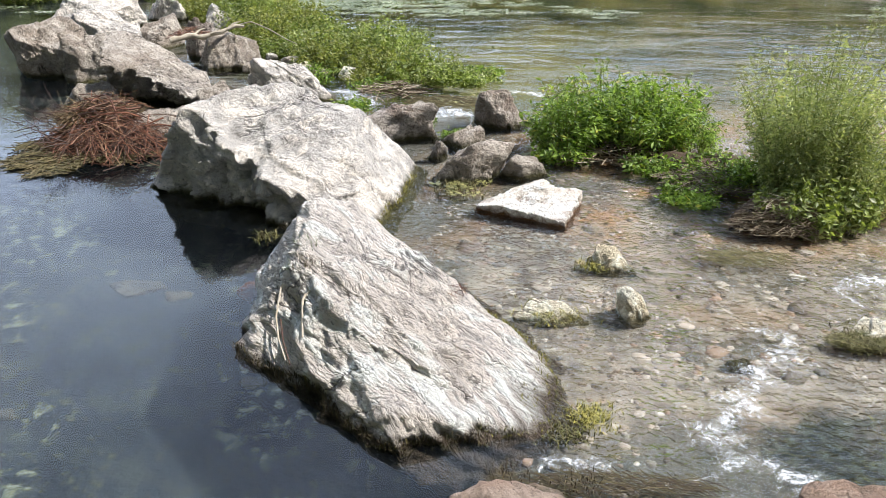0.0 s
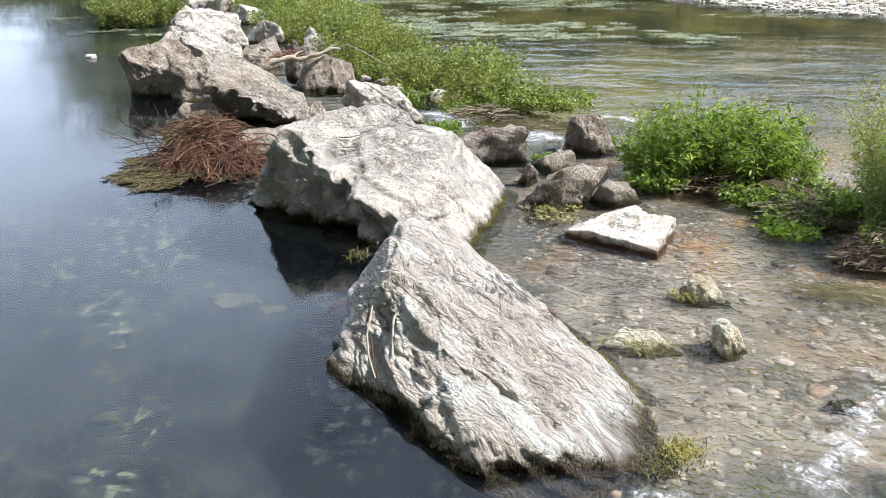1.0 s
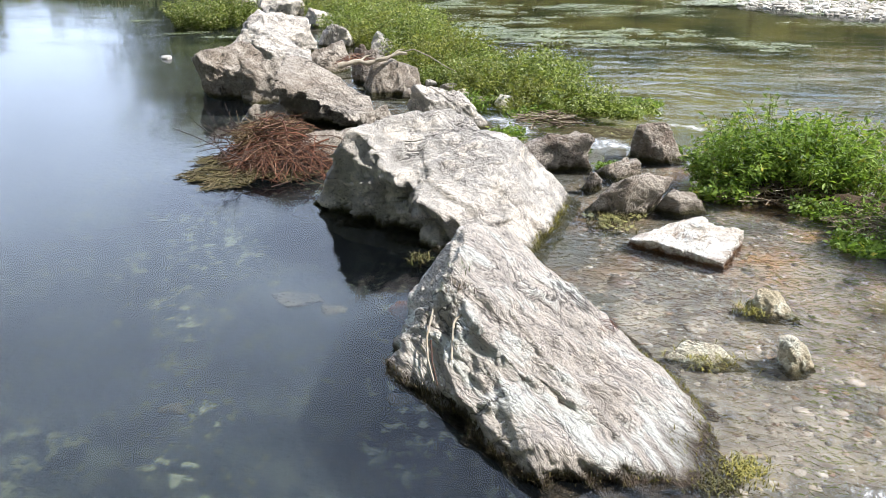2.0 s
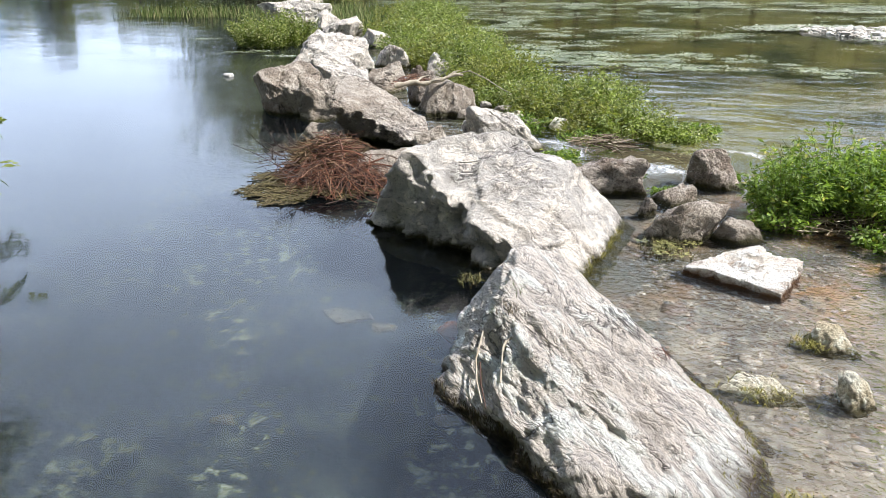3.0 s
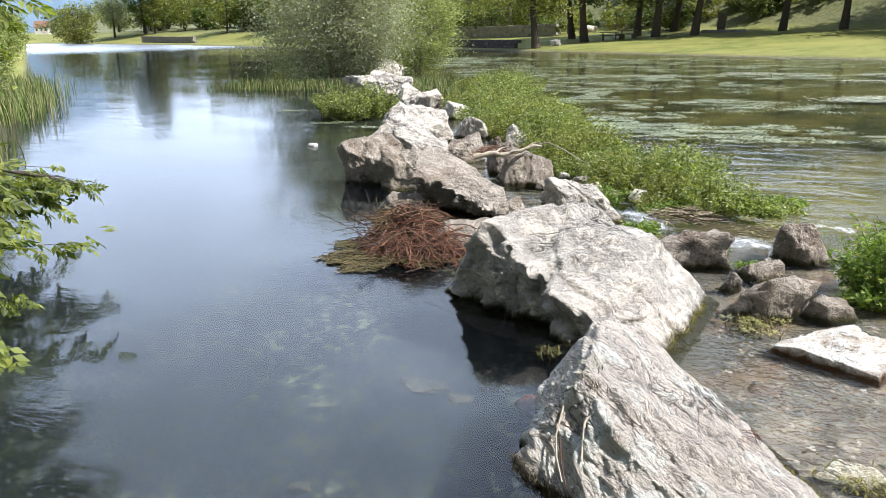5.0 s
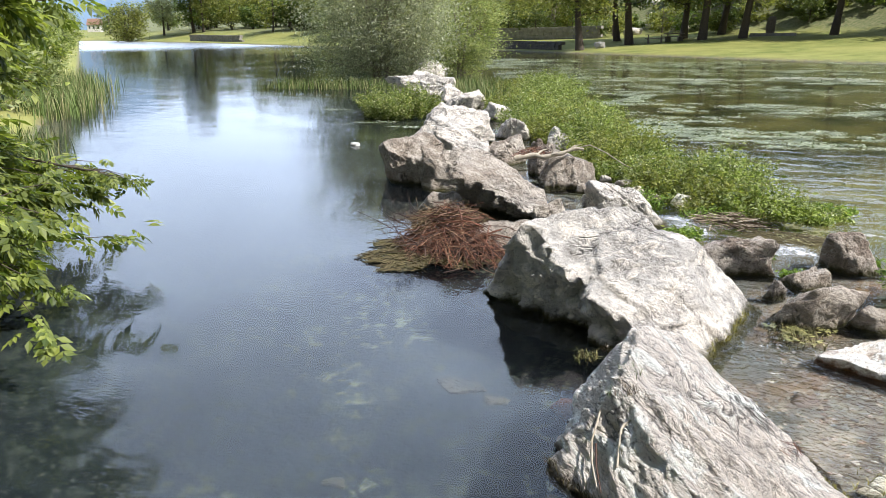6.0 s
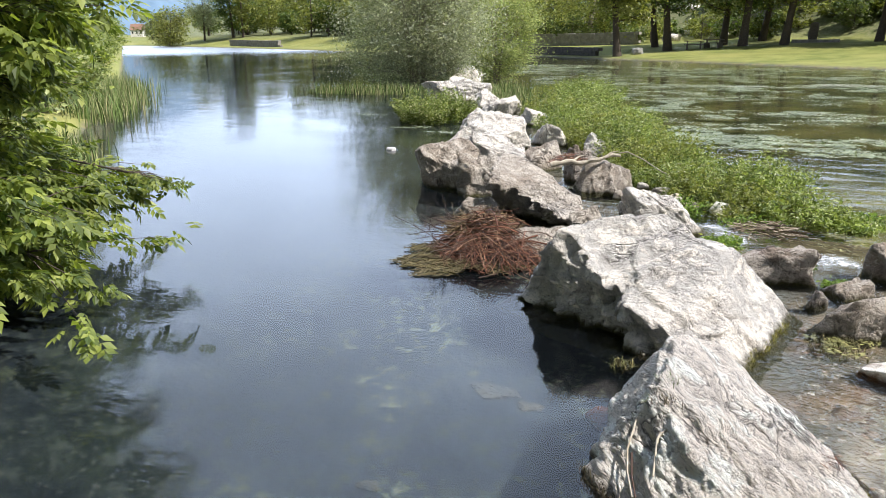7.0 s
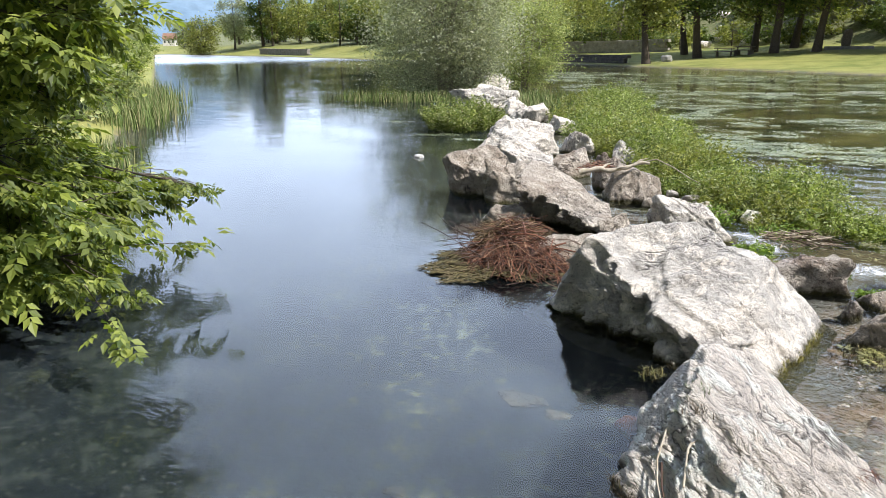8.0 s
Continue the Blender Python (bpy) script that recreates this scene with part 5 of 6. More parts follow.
picnic_table((-16.6, 77.6), 10)
picnic_table((-15.0, 78.4), -5)
blk = rough_stone((-20.6, 72.9, float(land(-20.6, 72.9)) + 0.25), (1.1, 0.7, 0.7), 950, 4, 3, sharp=60)
boulder(blk, M_CONCRETE, "pale squared stone block near the shore", "", "stone_block")
stump = rough_stone((-7.0, 83.0, float(land(-7.0, 83.0)) + 0.8), (0.9, 0.8, 1.9), 951, 4, 6)
boulder(stump, M_WOOD, "tall broken brown tree stump on the bank", "", "stump")["category"] = "stump"
ledge = box(Shape(), -8.6, -4.6, 81.2, 81.7, float(land(-6, 81.4)) - 0.2, float(land(-6, 81.4)) + 0.25)
tagged(obj("low_ledge", ledge, M_STONEWALL), "low stone ledge below the stump", "wall")


def stone_wall(name, label, x0, y0, x1, y1, height, material, seed, course=0.3):
    """A wall of separate rough blocks in courses."""
    rng = np.random.default_rng(seed)
    top = base(name, (x0, y0, 0))
    length = math.hypot(x1 - x0, y1 - y0)
    ux, uy = (x1 - x0) / length, (y1 - y0) / length
    s = Shape()
    row, z = 0, 0.0
    while z < height:
        d = -rng.uniform(0, 0.5)
        while d < length:
            w = rng.uniform(0.4, 0.95)
            g = float(land(x0 + ux * d, y0 + uy * d))
            o = rng.uniform(-0.05, 0.05)
            b = Shape()
            box(b, 0.015, w - 0.015, -0.25 + o, 0.25 + o, 0.01, course - 0.01)
            v = b.v[0] + rng.normal(0, 0.012, (8, 3))
            x = d * ux + v[:, 0] * ux - v[:, 1] * uy
            y = d * uy + v[:, 0] * uy + v[:, 1] * ux
            s.add(np.stack([x, y, v[:, 2] + z + g - 0.15], 1), b.f[0])
            d += w
        z += course
    tagged(part("block_mass", s, material, top), kind="stuff")
    return tagged(top, label, "wall")


stone_wall("stone_wall", "dark low stone quay wall at the shore", -34.5, 78.6, -24.5, 72.7, 0.8, M_DRYWALL, 961)
stone_wall("stone_wall", "pale rubble wall below the scrub", -44, 92, -25, 87.5, 1.5, M_STONEWALL, 962)
stone_wall("stone_wall", "long pale retaining wall on the slope", -20, 96, 16, 95, 1.3, M_STONEWALL, 963)
stone_wall("stone_wall", "grey quay wall on the far shore", -110, 114, -90, 104.5, 1.2, M_STONEWALL, 964, 0.4)


def house(label, at, size, turn, roof_mat, wall_mat, windows=2):
    z = float(land(*at))
    top = base("house", (*at, z))
    top.rotation_euler.z = radians(turn)
    w, d, h = size
    part("wall", box(Shape(), -w / 2, w / 2, -d / 2, d / 2, -0.5, h), wall_mat, top)
    r = Shape()
    e, k = 0.35, 0.38 * d
    r.add([(-w / 2 - e, -d / 2 - e, h - 0.1), (w / 2 + e, -d / 2 - e, h - 0.1), (w / 2 + e, d / 2 + e, h - 0.1), (-w / 2 - e, d / 2 + e, h - 0.1),
           (-w / 2 - e, 0, h + k), (w / 2 + e, 0, h + k)], [[0, 1, 5, 4], [2, 3, 4, 5], [0, 3, 2, 1]])
    r.add([(-w / 2 - e, -d / 2 - e, h - 0.1), (-w / 2 - e, d / 2 + e, h - 0.1), (-w / 2 - e, 0, h + k), (w / 2 + e, -d / 2 - e, h - 0.1), (w / 2 + e, d / 2 + e, h - 0.1), (w / 2 + e, 0, h + k)],
          [[0, 1, 2], [3, 5, 4]])
    part("roof", r, roof_mat, top)
    for i in range(windows):
        x = -w / 2 + w * (i + 0.5) / windows
        part("window", box(Shape(), x - 0.4, x + 0.4, -d / 2 - 0.04, -d / 2 + 0.02, h * 0.45, h * 0.8), M_GLASS, top)
    return tagged(top, label, "house", "houses in the valley")


house("house with a red tiled hipped roof among trees", (-93, 129.5), (6.0, 5, 2.8), 25, M_ROOF, M_STONEWALL)
house("small white shed under trees", (-140, 149), (5.0, 4.0, 2.8), 40, M_CONCRETE, M_WHITEWALL, 1)
for i, (x, y, w, h) in enumerate([(-405, 318, 8, 5), (-392, 330, 7, 4), (-420, 334, 8, 5)]):
    house("distant pale house on the hillside", (x, y), (w, 9, h), 40, M_ROOF if i % 2 else M_CONCRETE, M_WHITEWALL, 3)


# ---- floating weed, foam, pebbles, small things ----
def floating(label, patches, count, size, mat, seed, lift=0.01):
    """Mats of weed lying on the water, drawn out along the current."""
    rng = np.random.default_rng(seed)
    s = Shape()
    for x, y, rx, ry, share in patches:
        n = int(count * share)
        # each mat is a loose string of small blots of unlike size
        k = rng.integers(5, 12)
        mids = rng.normal(0, 0.42, (k, 2)) * [rx, ry * 1.6]
        which = rng.integers(k, size=n)
        wide = rng.uniform(0.10, 0.32, k)[which][:, None] * [rx, ry * 1.3]
        a = mids[which] + rng.normal(0, 0.5, (n, 2)) * wide
        p = np.stack([x + a[:, 0] - 0.25 * a[:, 1], y + a[:, 1] + 0.18 * a[:, 0], np.full(len(a), lift) + rng.uniform(0, 0.02, len(a))], 1)
        leaves(s, rng, p, size, 0.6, 0.0, fold=0.1, up=2.5, flat=0.12)
    return tagged(obj("floating_weed", s, mat), label, "water weed", kind="stuff")


M_FLOAT = leaf_material("floating_leaf", (0.14, 0.18, 0.075), (0.31, 0.35, 0.19), (0.54, 0.55, 0.42), 0.25, 0.1)
M_PALEFLOAT = leaf_material("pale_floating_leaf", (0.22, 0.25, 0.14), (0.42, 0.44, 0.31), (0.66, 0.66, 0.56), 0.3, 0.1)
rng = np.random.default_rng(5)
patches = []
for _ in range(230):
    y = 17.5 + 38.5 * rng.uniform(0, 1) ** 1.1
    x0 = np.interp(y, [15, 22, 40, 56], [-1.0, -5.5, -16, -24])
    x = x0 + rng.uniform(0, 1) ** 1.5 * (9 + y * 0.6) - 0.5
    if x > x0 + 5 and y < 34 and rng.uniform() < 0.6:
        continue
    patches.append((x, y, rng.uniform(0.5, 2.2) * (0.5 + y / 30), rng.uniform(0.2, 0.75) * (0.5 + y / 30), rng.uniform(0.4, 1.4)))
floating("streaks of pale green weed floating on the river", patches, 720, 0.078, M_FLOAT, 41)
floating("broad bright bank of blooming water weed", [(5.5, 27, 5.5, 1.6, 1.0), (9.5, 24.5, 5, 2.0, 1.0), (-1.2, 38.5, 4.5, 1.2, 0.8), (4.5, 36, 5, 1.5, 0.7)], 4200, 0.13, M_PALEFLOAT, 42, 0.03)
floating("weed mat drifting at the pond edge", [(-10.9, 17.6, 1.1, 0.3, 1), (-13.5, 20, 0.8, 0.15, 0.6), (-9.6, 17.0, 0.7, 0.2, 0.6)], 160, 0.08, M_FLOAT, 43)
floating("green weed patches beside the boulders", [(0.1, 11.1, 0.8, 0.3, 1), (-0.1, 9.9, 0.6, 0.35, 1), (0.25, 6.5, 0.25, 0.2, 0.8), (1.0, 7.6, 0.3, 0.2, 0.6)], 380, 0.04, leaf_material("olive_weed", (0.10, 0.10, 0.03), (0.26, 0.25, 0.08), (0.4, 0.36, 0.15), 0.2, 0.1), 44)

def gravel_bank():
    """A low bank of pale gravel in the river, highest along its middle, ragged at the edge."""
    rng = np.random.default_rng(46)
    top = base("gravel_bank", (10.3, 24.6, 0.0))

    def rise(x, y):
        u, v = (x + 0.4) / 6.4, (y + 1.1 + 0.42 * x) / 2.5
        return 0.12 * (1 - u * u - v * v) + 0.035 * np.sin(2.1 * x + 1.7 * y) + 0.02 * np.sin(5.3 * x - 3.1 * y)

    x, y = np.meshgrid(np.linspace(-8.6, 7.4, 90), np.linspace(-7.5, 5.5, 50))
    h = rise(x, y)
    h = np.maximum(np.where(h < 0, 16 * h, h), -1.6)
    i, j = np.meshgrid(np.arange(49), np.arange(89), indexing="ij")
    k = (i * 90 + j).ravel()
    s = Shape()
    s.add(np.stack([x, y, h], -1).reshape(-1, 3), np.stack([k, k + 1, k + 91, k + 90], 1))
    part("bank_body", s, plain("pale_gravel", (0.50, 0.47, 0.42), (0.33, 0.31, 0.26), 3.0, 0.9, 0.8, 0.05), top, "", True)
    d, f = ball(1)
    s = Shape()
    px, py = rng.uniform(-7.4, 6.4, 7000), rng.uniform(-6.8, 4.6, 7000)
    ph = rise(px, py)
    for a, b, c in zip(px[ph > -0.02], py[ph > -0.02], ph[ph > -0.02]):
        r = rng.uniform(0.03, 0.10) * (1.8 if rng.uniform() < 0.06 else 1)
        s.add(d * (1 + rng.normal(0, 0.18, (len(d), 1))) * [r * rng.uniform(0.8, 1.5), r, r * 0.7] + [a, b, c + 0.2 * r], f)
    tagged(part("stone_mass", s, strands("pale_gravel_stone", (0.58, 0.55, 0.49), (0.30, 0.27, 0.22), (0.70, 0.67, 0.61), (0.44, 0.40, 0.34), rough=0.9), top), kind="stuff")
    s = Shape()
    n = 420
    bx, by = rng.uniform(-7.0, 6.0, n), rng.uniform(-6.0, 4.2, n)
    keep = rise(bx, by) > -0.02
    for a, b in zip(bx[keep], by[keep]):
        blades(s, rng, np.stack([a + rng.normal(0, 0.06, 7), b + rng.normal(0, 0.06, 7), np.full(7, float(rise(a, b)))], 1), 0.16, 0.012, 0.5, 0.6)
    tagged(part("grass_mass", s, M_REED, top), kind="stuff")
    return tagged(top, "low bank of white gravel with thin grass in the river", "gravel bank")


gravel_bank()


def foam_material(name="white_foam", low=0.58, high=0.73):
    """Lacy froth: white where a ragged noise beats the ribbon's fading edge, clear water elsewhere."""
    k = Mat(name, 0.7, 0.2)
    uv = k.n.new("ShaderNodeUVMap")
    sp = k.n.new("ShaderNodeSeparateXYZ")
    k.link(uv.outputs[0], sp.inputs[0])
    edge = k.math("SUBTRACT", 1.0, k.math("ABSOLUTE", k.math("MULTIPLY_ADD", sp.outputs[1], 2.0, -1.0)))
    n = k.math("ADD", k.math("MULTIPLY", k.noise(13, 7, 0.72, None, 1.6), 0.65), k.math("MULTIPLY", k.noise(70, 5, 0.7, None, 0.8), 0.35))
    f = k.math("ADD", k.math("MULTIPLY", edge, 0.13), n)
    mask = k.ramp(f, (low, 0.0), (high, 0.88))
    k.color(k.mix(k.ramp(n, (0.4, 0.0), (0.6, 1.0)), (0.62, 0.66, 0.68), (0.84, 0.85, 0.86)))
    k.bump(n, 0.8, 0.03)
    tr = k.n.new("ShaderNodeBsdfTransparent")
    mx = k.n.new("ShaderNodeMixShader")
    k.link(mask, mx.inputs[0])
    k.link(tr.outputs[0], mx.inputs[1])
    k.link(k.b.outputs[0], mx.inputs[2])
    k.link(mx.outputs[0], k.n["Material Output"].inputs[0])
    return k.m


M_FOAM, M_FROTH = foam_material("white_foam", 0.56, 0.80), foam_material("thick_froth", 0.525, 0.74)


def foam(label, lines, seed, mat):
    """White water: uneven ribbons of froth riding on the current's lines."""
    rng = np.random.default_rng(seed)
    s, uvs = Shape(), []
    for pts, width in lines:
        pts = np.array(pts, float)
        u = np.linspace(0, len(pts) - 1, 14 * (len(pts) - 1))
        c = np.stack([np.interp(u, np.arange(len(pts)), pts[:, i]) for i in (0, 1)], 1)
        d = np.gradient(c, axis=0)
        d /= np.linalg.norm(d, axis=1)[:, None]
        nrm = np.stack([-d[:, 1], d[:, 0]], 1)
        w = width * (0.7 + 0.3 * np.sin(u * 5 + seed) + 0.25 * rng.uniform(-1, 1, len(u)))
        v = np.linspace(0, 1, 9)
        p = c[:, None] + nrm[:, None] * (w[:, None] * (v[None] - 0.5))[..., None]
        hump = 0.006 + 0.014 * np.sin(v * np.pi)[None] * (0.6 + 0.4 * np.sin(u * 11)[:, None]) + rng.uniform(0, 0.006, (len(u), 9))
        m = len(u)
        s.add(np.concatenate([p.reshape(-1, 2), hump.reshape(-1, 1)], 1),
              [[i * 9 + j, i * 9 + j + 1, (i + 1) * 9 + j + 1, (i + 1) * 9 + j] for i in range(m - 1) for j in range(8)])
        tip = np.minimum(1, np.minimum(np.arange(m), m - 1 - np.arange(m)) / 5.0)
        uvs.append(np.stack([np.repeat(u, 9), (0.5 + (np.tile(v, (m, 1)) - 0.5) * 1.0 + 0.5 * (1 - tip[:, None])).ravel()], 1))
    ob = obj("foam", s, mat, True)
    uv = np.concatenate(uvs)
    layer = ob.data.uv_layers.new(name="across")
    idx = np.empty(len(ob.data.loops), dtype=np.int32)
    ob.data.loops.foreach_get("vertex_index", idx)
    layer.data.foreach_set("uv", uv[idx].astype(np.float32).ravel())
    return tagged(ob, label, "foam", kind="stuff")


foam("white froth of the small rapid over the shallows", [
    ([(2.28, 4.10), (2.20, 3.85), (2.0, 3.68), (1.93, 3.5), (1.74, 3.28), (1.63, 3.1), (1.68, 2.8)], 0.46),
    ([(2.72, 4.62), (2.9, 4.76), (3.35, 4.86)], 0.42),
    ([(0.78, 2.88), (0.95, 2.85), (1.12, 2.84)], 0.18),
    ([(1.72, 2.98), (1.88, 2.82), (2.12, 2.70)], 0.32)], 71, M_FOAM)
foam("white froth between the boulders", [
    ([(-0.45, 9.2), (0.0, 9.05), (0.36, 8.98)], 0.85),
    ([(-1.55, 10.2), (-1.10, 9.8), (-0.85, 9.2)], 0.85),
    ([(0.7, 10.2), (1.2, 10.05)], 0.4)], 72, M_FROTH)


def pebbles(label, n, area, size, seed, mat, depth=True):
    """River pebbles on the bed of the shallows."""
    rng = np.random.default_rng(seed)
    d, f = ball(2)
    s = Shape()
    x, y = rng.uniform(area[0], area[1], n), rng.uniform(area[2], area[3], n)
    keep = (along(x, y, WEIR) > 0.25) & ((x - 2.35) ** 2 + 2.5 * (y - 3.05) ** 2 > 0.9)
    for px, py, pz in zip(x[keep], y[keep], land(x[keep], y[keep])):
        r = size * rng.uniform(0.4, 1.0) * (2.2 if rng.uniform() < 0.05 else 1)
        v = d * (1 + rng.normal(0, 0.12, (len(d), 1))) * [r * rng.uniform(0.8, 1.5), r * rng.uniform(0.7, 1.2), r * 0.55]
        a = rng.uniform(0, np.pi)
        v = np.stack([v[:, 0] * math.cos(a) - v[:, 1] * math.sin(a), v[:, 0] * math.sin(a) + v[:, 1] * math.cos(a), v[:, 2]], 1)
        s.add(v + [px, py, pz - 0.25 * r], f)
    return tagged(obj("riverbed_pebbles", s, mat, True), label, "pebbles", kind="stuff")


M_PEBBLES = strands("pebble", (0.10, 0.085, 0.07), (0.27, 0.21, 0.165), (0.40, 0.34, 0.28), (0.075, 0.07, 0.062), (0.30, 0.19, 0.13), (0.52, 0.47, 0.41), rough=0.6)
pebbles("brown and cream pebbles on the bed of the shallows", 4200, (0.0, 4.6, 2.2, 8.6), 0.032, 81, M_PEBBLES)
pebbles("larger stones under the shallow water", 60, (0.3, 4.5, 2.3, 8.0), 0.08, 82, M_PEBBLES)
M_SUNKEN = plain("sunken_stone", (0.10, 0.088, 0.058), (0.025, 0.026, 0.022), 7)
for i, (x, y, w) in enumerate([(-2.1, 5.05, 0.30), (-1.75, 4.95, 0.16), (-0.9, 3.95, 0.14), (-2.3, 3.6, 0.13)]):
    s = rough_stone((x, y, float(land(x, y)) + 0.03), (w * 1.4, w * 0.9, w * 0.3), 840 + i, 5, chips=30, rough=0.16, grain=0.12)
    boulder(s, M_SUNKEN, "pale yellowish stone lying on the pond bed", "stones on the pond bed", "bed_stone")
for i, (x, y, w, h) in enumerate([(1.95, 3.78, 0.2, 0.16)]):
    s = rough_stone((x, y, -0.1), (w, w * 0.7, h * 1.4), 860 + i, 4, chips=20)
    boulder(s, M_BROWN, "dark mossy stone just under the water", "stones in the shallows", "wet_stone")
pale = rough_stone((-8.9, 14.0, 0.0), (0.24, 0.16, 0.14), 880, 3, chips=8)
boulder(pale, plain("white_stone", (0.62, 0.60, 0.56), (0.5, 0.48, 0.44), 12), "small white stone breaking the pond surface", "", "stone")
for i, (x, y, w) in enumerate([(-2.2, 11.3, 0.28), (-2.5, 11.6, 0.34), (-2.9, 12.1, 0.2), (-1.5, 10.9, 0.3), (-3.0, 11.2, 0.22), (-4.0, 12.9, 0.2), (-2.75, 11.05, 0.3), (-1.9, 11.0, 0.2)]):
    s = rough_stone((x, y, 0.06), (w, w * 0.8, w * 0.7), 890 + i, 4, chips=10)
    boulder(s, (M_TUFA, M_GREY, M_PALE)[i % 3], "cream rounded stone among the boulders", "stones of the weir", "stone")

litter("trailing_weed", "dark olive weed trailing in the current of the shallows", "water weed", (2.36, 5.16, -0.03), (0.34, 0.14), 360, 0.16, 0.0018, M_MOSS, 17, rise=0.05, aim=-35)
litter("trailing_weed", "dark olive weed trailing beside the awash slab", "water weed", (1.05, 2.72, -0.02), (0.50, 0.07), 700, 0.11, 0.0016, M_ROOT, 18, rise=0.05, aim=-15)
litter("trailing_weed", "olive weed trailing below the mossy stone", "water weed", (2.72, 4.0, -0.02), (0.22, 0.09), 700, 0.12, 0.0016, M_MOSS, 19, rise=0.07, aim=-30)
litter("trailing_weed", "yellow brown weed lying in the riffle below dead stems", "water weed", (-0.05, 9.6, -0.02), (0.50, 0.26), 900, 0.16, 0.0028, M_MAT, 20, rise=0.05, aim=-20)

# driftwood on the boulders
log = Shape()
t = np.linspace(0, 1, 14)[:, None]
axis = np.array([-4.15, 11.25, 0.42]) + t * [1.0, 0.42, 0.16] + np.sin(t * 9) * [0.0, 0.03, 0.025] + np.sin(t * 23 + 1) * [0.01, 0.015, 0.012]
log.add(*tube(axis, 0.045 - 0.022 * t[:, 0] + 0.008 * np.sin(t[:, 0] * 31), 8))
for k, (dx, dy, dz) in ((4, (0.10, 0.16, 0.10)), (7, (0.16, -0.12, 0.07)), (10, (0.14, 0.10, 0.12))):
    log.add(*tube([axis[k], axis[k] + np.array([dx, dy, dz]) * 0.6, axis[k] + [1.3 * dx, dy, 0.8 * dz]], [0.022, 0.014, 0.005], 6))
tagged(obj("driftwood", log, M_PALESTICK, True), "bleached gnarled driftwood log lying across boulders", "driftwood")
bent = Shape()
bent.add(*tube([(-3.5, 12.2, 0.50), (-3.2, 12.15, 0.58), (-2.9, 12.0, 0.50), (-2.6, 11.9, 0.36), (-2.4, 11.8, 0.30)], [0.010, 0.010, 0.009, 0.008, 0.005], 5))
tagged(obj("driftwood", bent, M_PALESTICK, True), "thin arched dead branch among weeds", "driftwood")
litter("twig_litter", "reddish dead twigs caught between boulders", "twigs", (-4.1, 12.0, 0.35), (0.3, 0.25), 110, 0.3, 0.005, M_TWIG, 15, heap=0.12)


# ---- growth and drift on the two great boulders ----
def fringe(rock, label, test, count, height, mat, seed):
    """Moss and rootlets clinging along a boulder's waterline."""
    rng = np.random.default_rng(seed)
    v = np.empty(len(rock.data.vertices) * 3, dtype=np.float32)
    rock.data.vertices.foreach_get("co", v)
    v = v.reshape(-1, 3)
    v = v[(np.abs(v[:, 2] - 0.01) < 0.035) & test(v[:, 0], v[:, 1])]
    at = v[rng.integers(len(v), size=count)] + rng.normal(0, 0.008, (count, 3))
    s = Shape()
    blades(s, rng, at - [0, 0, 0.012], height, 0.005, 0.7, 0.5)
    return tagged(obj("waterline_moss", s, mat), label, "moss", kind="stuff")


M_YELLOWMOSS = strands("yellow_moss", (0.20, 0.18, 0.03), (0.34, 0.30, 0.06), (0.12, 0.12, 0.025), (0.42, 0.37, 0.10))
fringe(NEAR, "dark rootlets and moss along the boulder's waterline", lambda x, y: (y < 3.75) & (x < 0.55), 2600, 0.040, M_ROOT, 1001)
fringe(NEAR, "yellow green moss along the boulder's waterline", lambda x, y: (x > 0.35) & (y > 3.0), 1100, 0.03, M_YELLOWMOSS, 1002)
fringe(BIG, "yellow green moss along the boulder's waterline", lambda x, y: (x > -0.75) & (y < 6.8), 900, 0.035, M_YELLOWMOSS, 1003)
fringe(BIG, "dark rootlets along the undercut of the boulder", lambda x, y: x < -0.75, 700, 0.035, M_ROOT, 1004)


def tuft(label, at, spread, count, height, width, mat, seed, lean=0.5):
    rng = np.random.default_rng(seed)
    s = Shape()
    p = rng.normal(0, 1, (count, 3)) * [spread, spread, 0.004]
    blades(s, rng, p, height, width, lean, 0.8)
    ob = obj("grass_tuft", s, mat)
    ob.location = at
    return tagged(ob, label, "grass", "tufts on the boulders", "stuff")


tuft("small green grass tuft in a crack of the boulder", (-0.53, 4.08, 0.50), 0.03, 46, 0.055, 0.004, M_REED, 1011)
tuft("small dry grass tuft in a crack of the boulder", (-0.48, 3.90, 0.47), 0.03, 40, 0.06, 0.004, M_STRAW, 1012)
tuft("small green grass tuft on the boulder edge", (-0.57, 3.92, 0.44), 0.03, 30, 0.05, 0.004, M_REED, 1013)
tuft("yellow green moss tuft at the boulder foot", (1.05, 3.22, -0.01), 0.055, 420, 0.04, 0.006, M_YELLOWMOSS, 1014, 0.8)
tuft("olive weed tuft trailing in the rapid", (0.92, 3.08, -0.01), 0.06, 260, 0.035, 0.006, M_MOSS, 1015, 0.8)
tuft("green weed growing under the boulder", (-1.12, 5.22, 0.03), 0.05, 90, 0.06, 0.007, M_MOSS, 1016, 0.7)
tuft("brown grass roots on the awash slab", (0.62, 2.66, 0.09), 0.05, 110, 0.04, 0.004, M_ROOT, 1017, 0.9)
tuft("brown grass roots on the awash slab", (0.95, 2.62, 0.09), 0.06, 110, 0.04, 0.004, M_ROOT, 1018, 0.9)
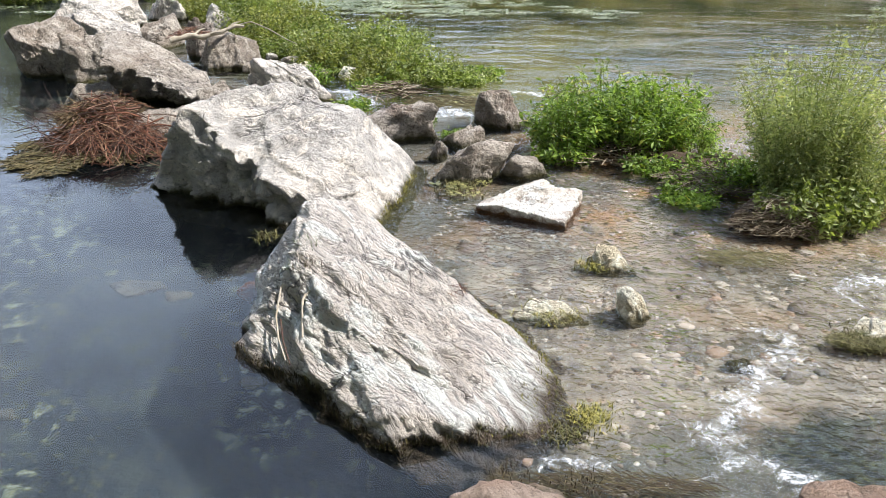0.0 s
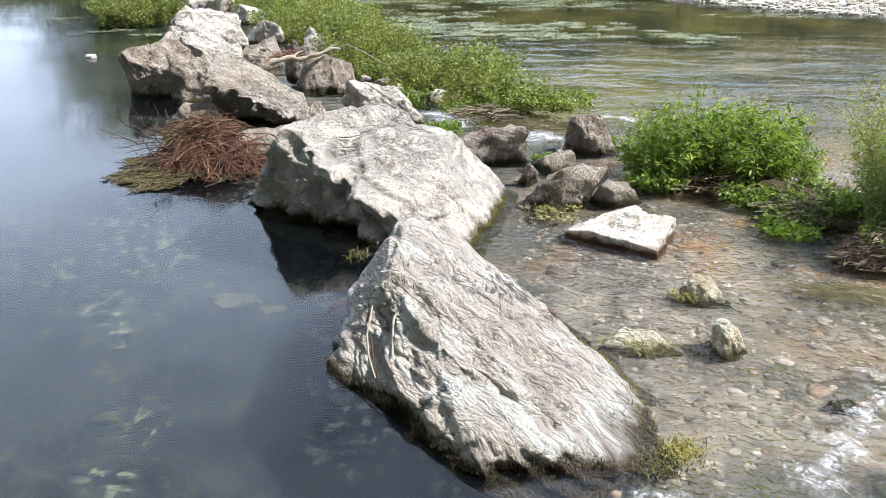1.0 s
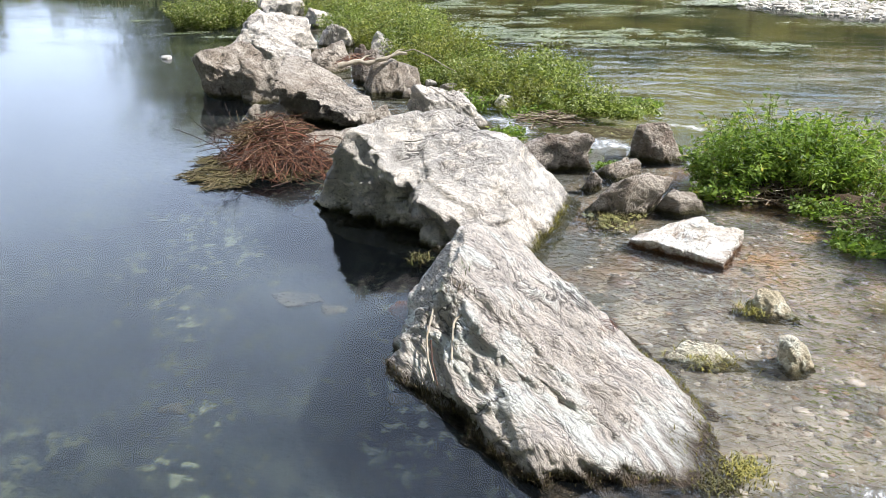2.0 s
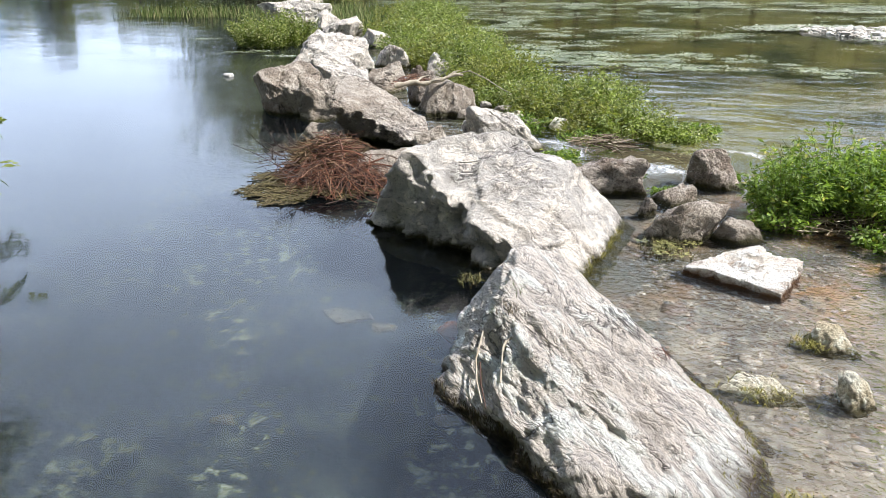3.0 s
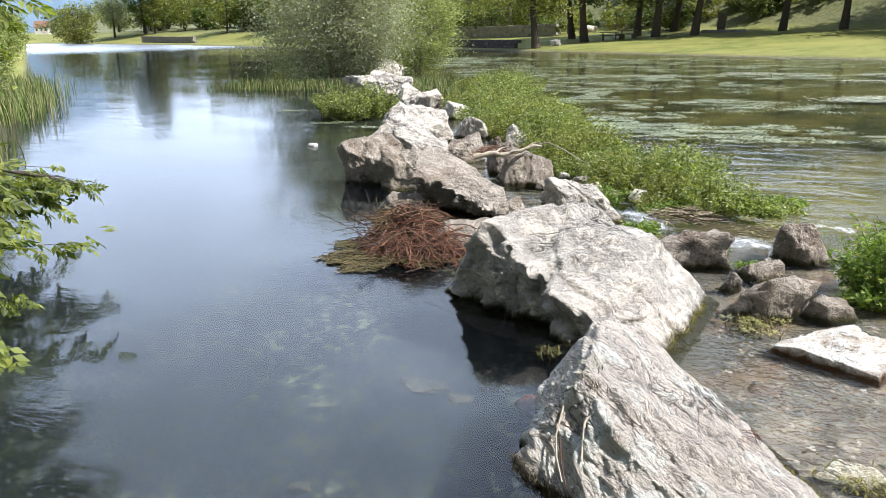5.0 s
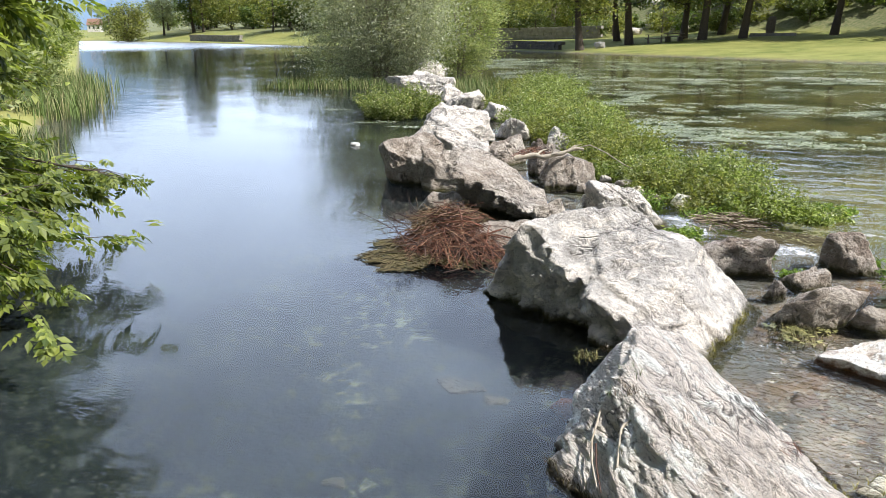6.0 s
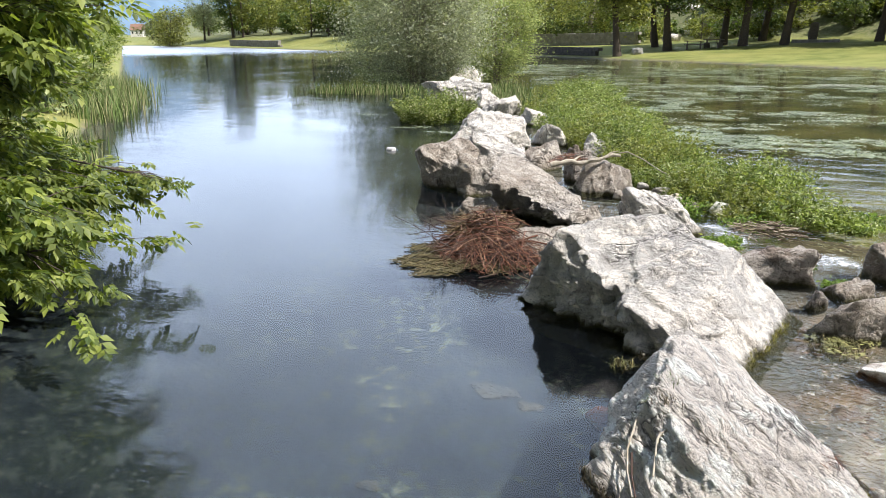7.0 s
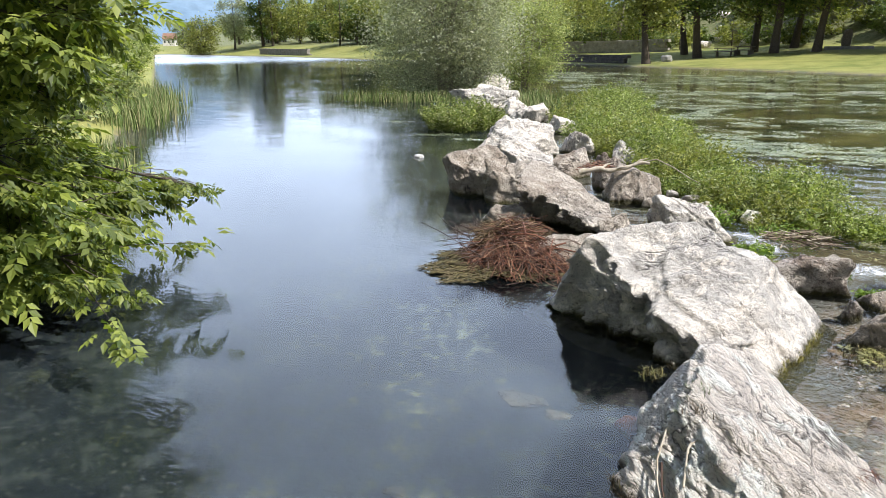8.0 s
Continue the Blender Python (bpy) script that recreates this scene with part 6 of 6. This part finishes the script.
tuft("mossy weed on the stone beside white water", (2.70, 4.02, 0.03), 0.08, 260, 0.035, 0.006, M_MOSS, 1019, 0.8)
tuft("moss on the low stone in the shallows", (0.90, 4.20, 0.02), 0.10, 160, 0.035, 0.006, M_YELLOWMOSS, 1020, 1.2)
tuft("moss at the foot of the yellow stone", (1.24, 4.95, 0.0), 0.05, 120, 0.05, 0.006, M_YELLOWMOSS, 1021, 1.2)
tuft("olive weed trailing from the brown boulder", (0.25, 6.45, 0.0), 0.11, 300, 0.05, 0.007, M_MOSS, 1022, 1.0)


def stick(label, points, radius, mat):
    s = Shape()
    s.add(*tube(points, np.linspace(radius, radius * 0.7, len(points)), 6))
    return tagged(obj("stick", s, mat, True), label, "stick", "sticks on the boulder")


stick("short bleached stick leaning on the boulder", [(-0.475, 3.74, 0.36), (-0.482, 3.70, 0.345), (-0.466, 3.61, 0.295), (-0.446, 3.50, 0.235)], 0.0085, M_PALESTICK)
stick("bent tip of a bleached stick on the boulder", [(-0.482, 3.715, 0.35), (-0.455, 3.75, 0.375), (-0.42, 3.79, 0.395)], 0.007, M_PALESTICK)
stick("thin dry stem lying down the boulder side", [(-0.60, 3.93, 0.40), (-0.642, 3.86, 0.345), (-0.642, 3.71, 0.235), (-0.60, 3.58, 0.175), (-0.53, 3.44, 0.125)], 0.0065, M_PALESTICK)
stick("reddish dry stem lying down the boulder side", [(-0.615, 3.70, 0.225), (-0.57, 3.56, 0.17), (-0.50, 3.41, 0.12)], 0.006, M_TWIG)
litter("twig_litter", "dry brown twigs lying on the boulder crest", "twigs", (0.30, 4.13, 0.19), (0.13, 0.05), 26, 0.16, 0.003, M_TWIG, 16, rise=0.03, aim=-40)
red = rough_stone((-1.10, 4.95, -0.60), (0.42, 0.30, 0.22), 1030, 4, chips=12)
boulder(red, rock_material("rusty_stone", (0.26, 0.085, 0.025), (0.16, 0.05, 0.015), (0.22, 0.08, 0.03), algae=(0.20, 0.065, 0.018)), "rusty orange stone under water beside the boulder", "stones on the pond bed", "bed_stone")
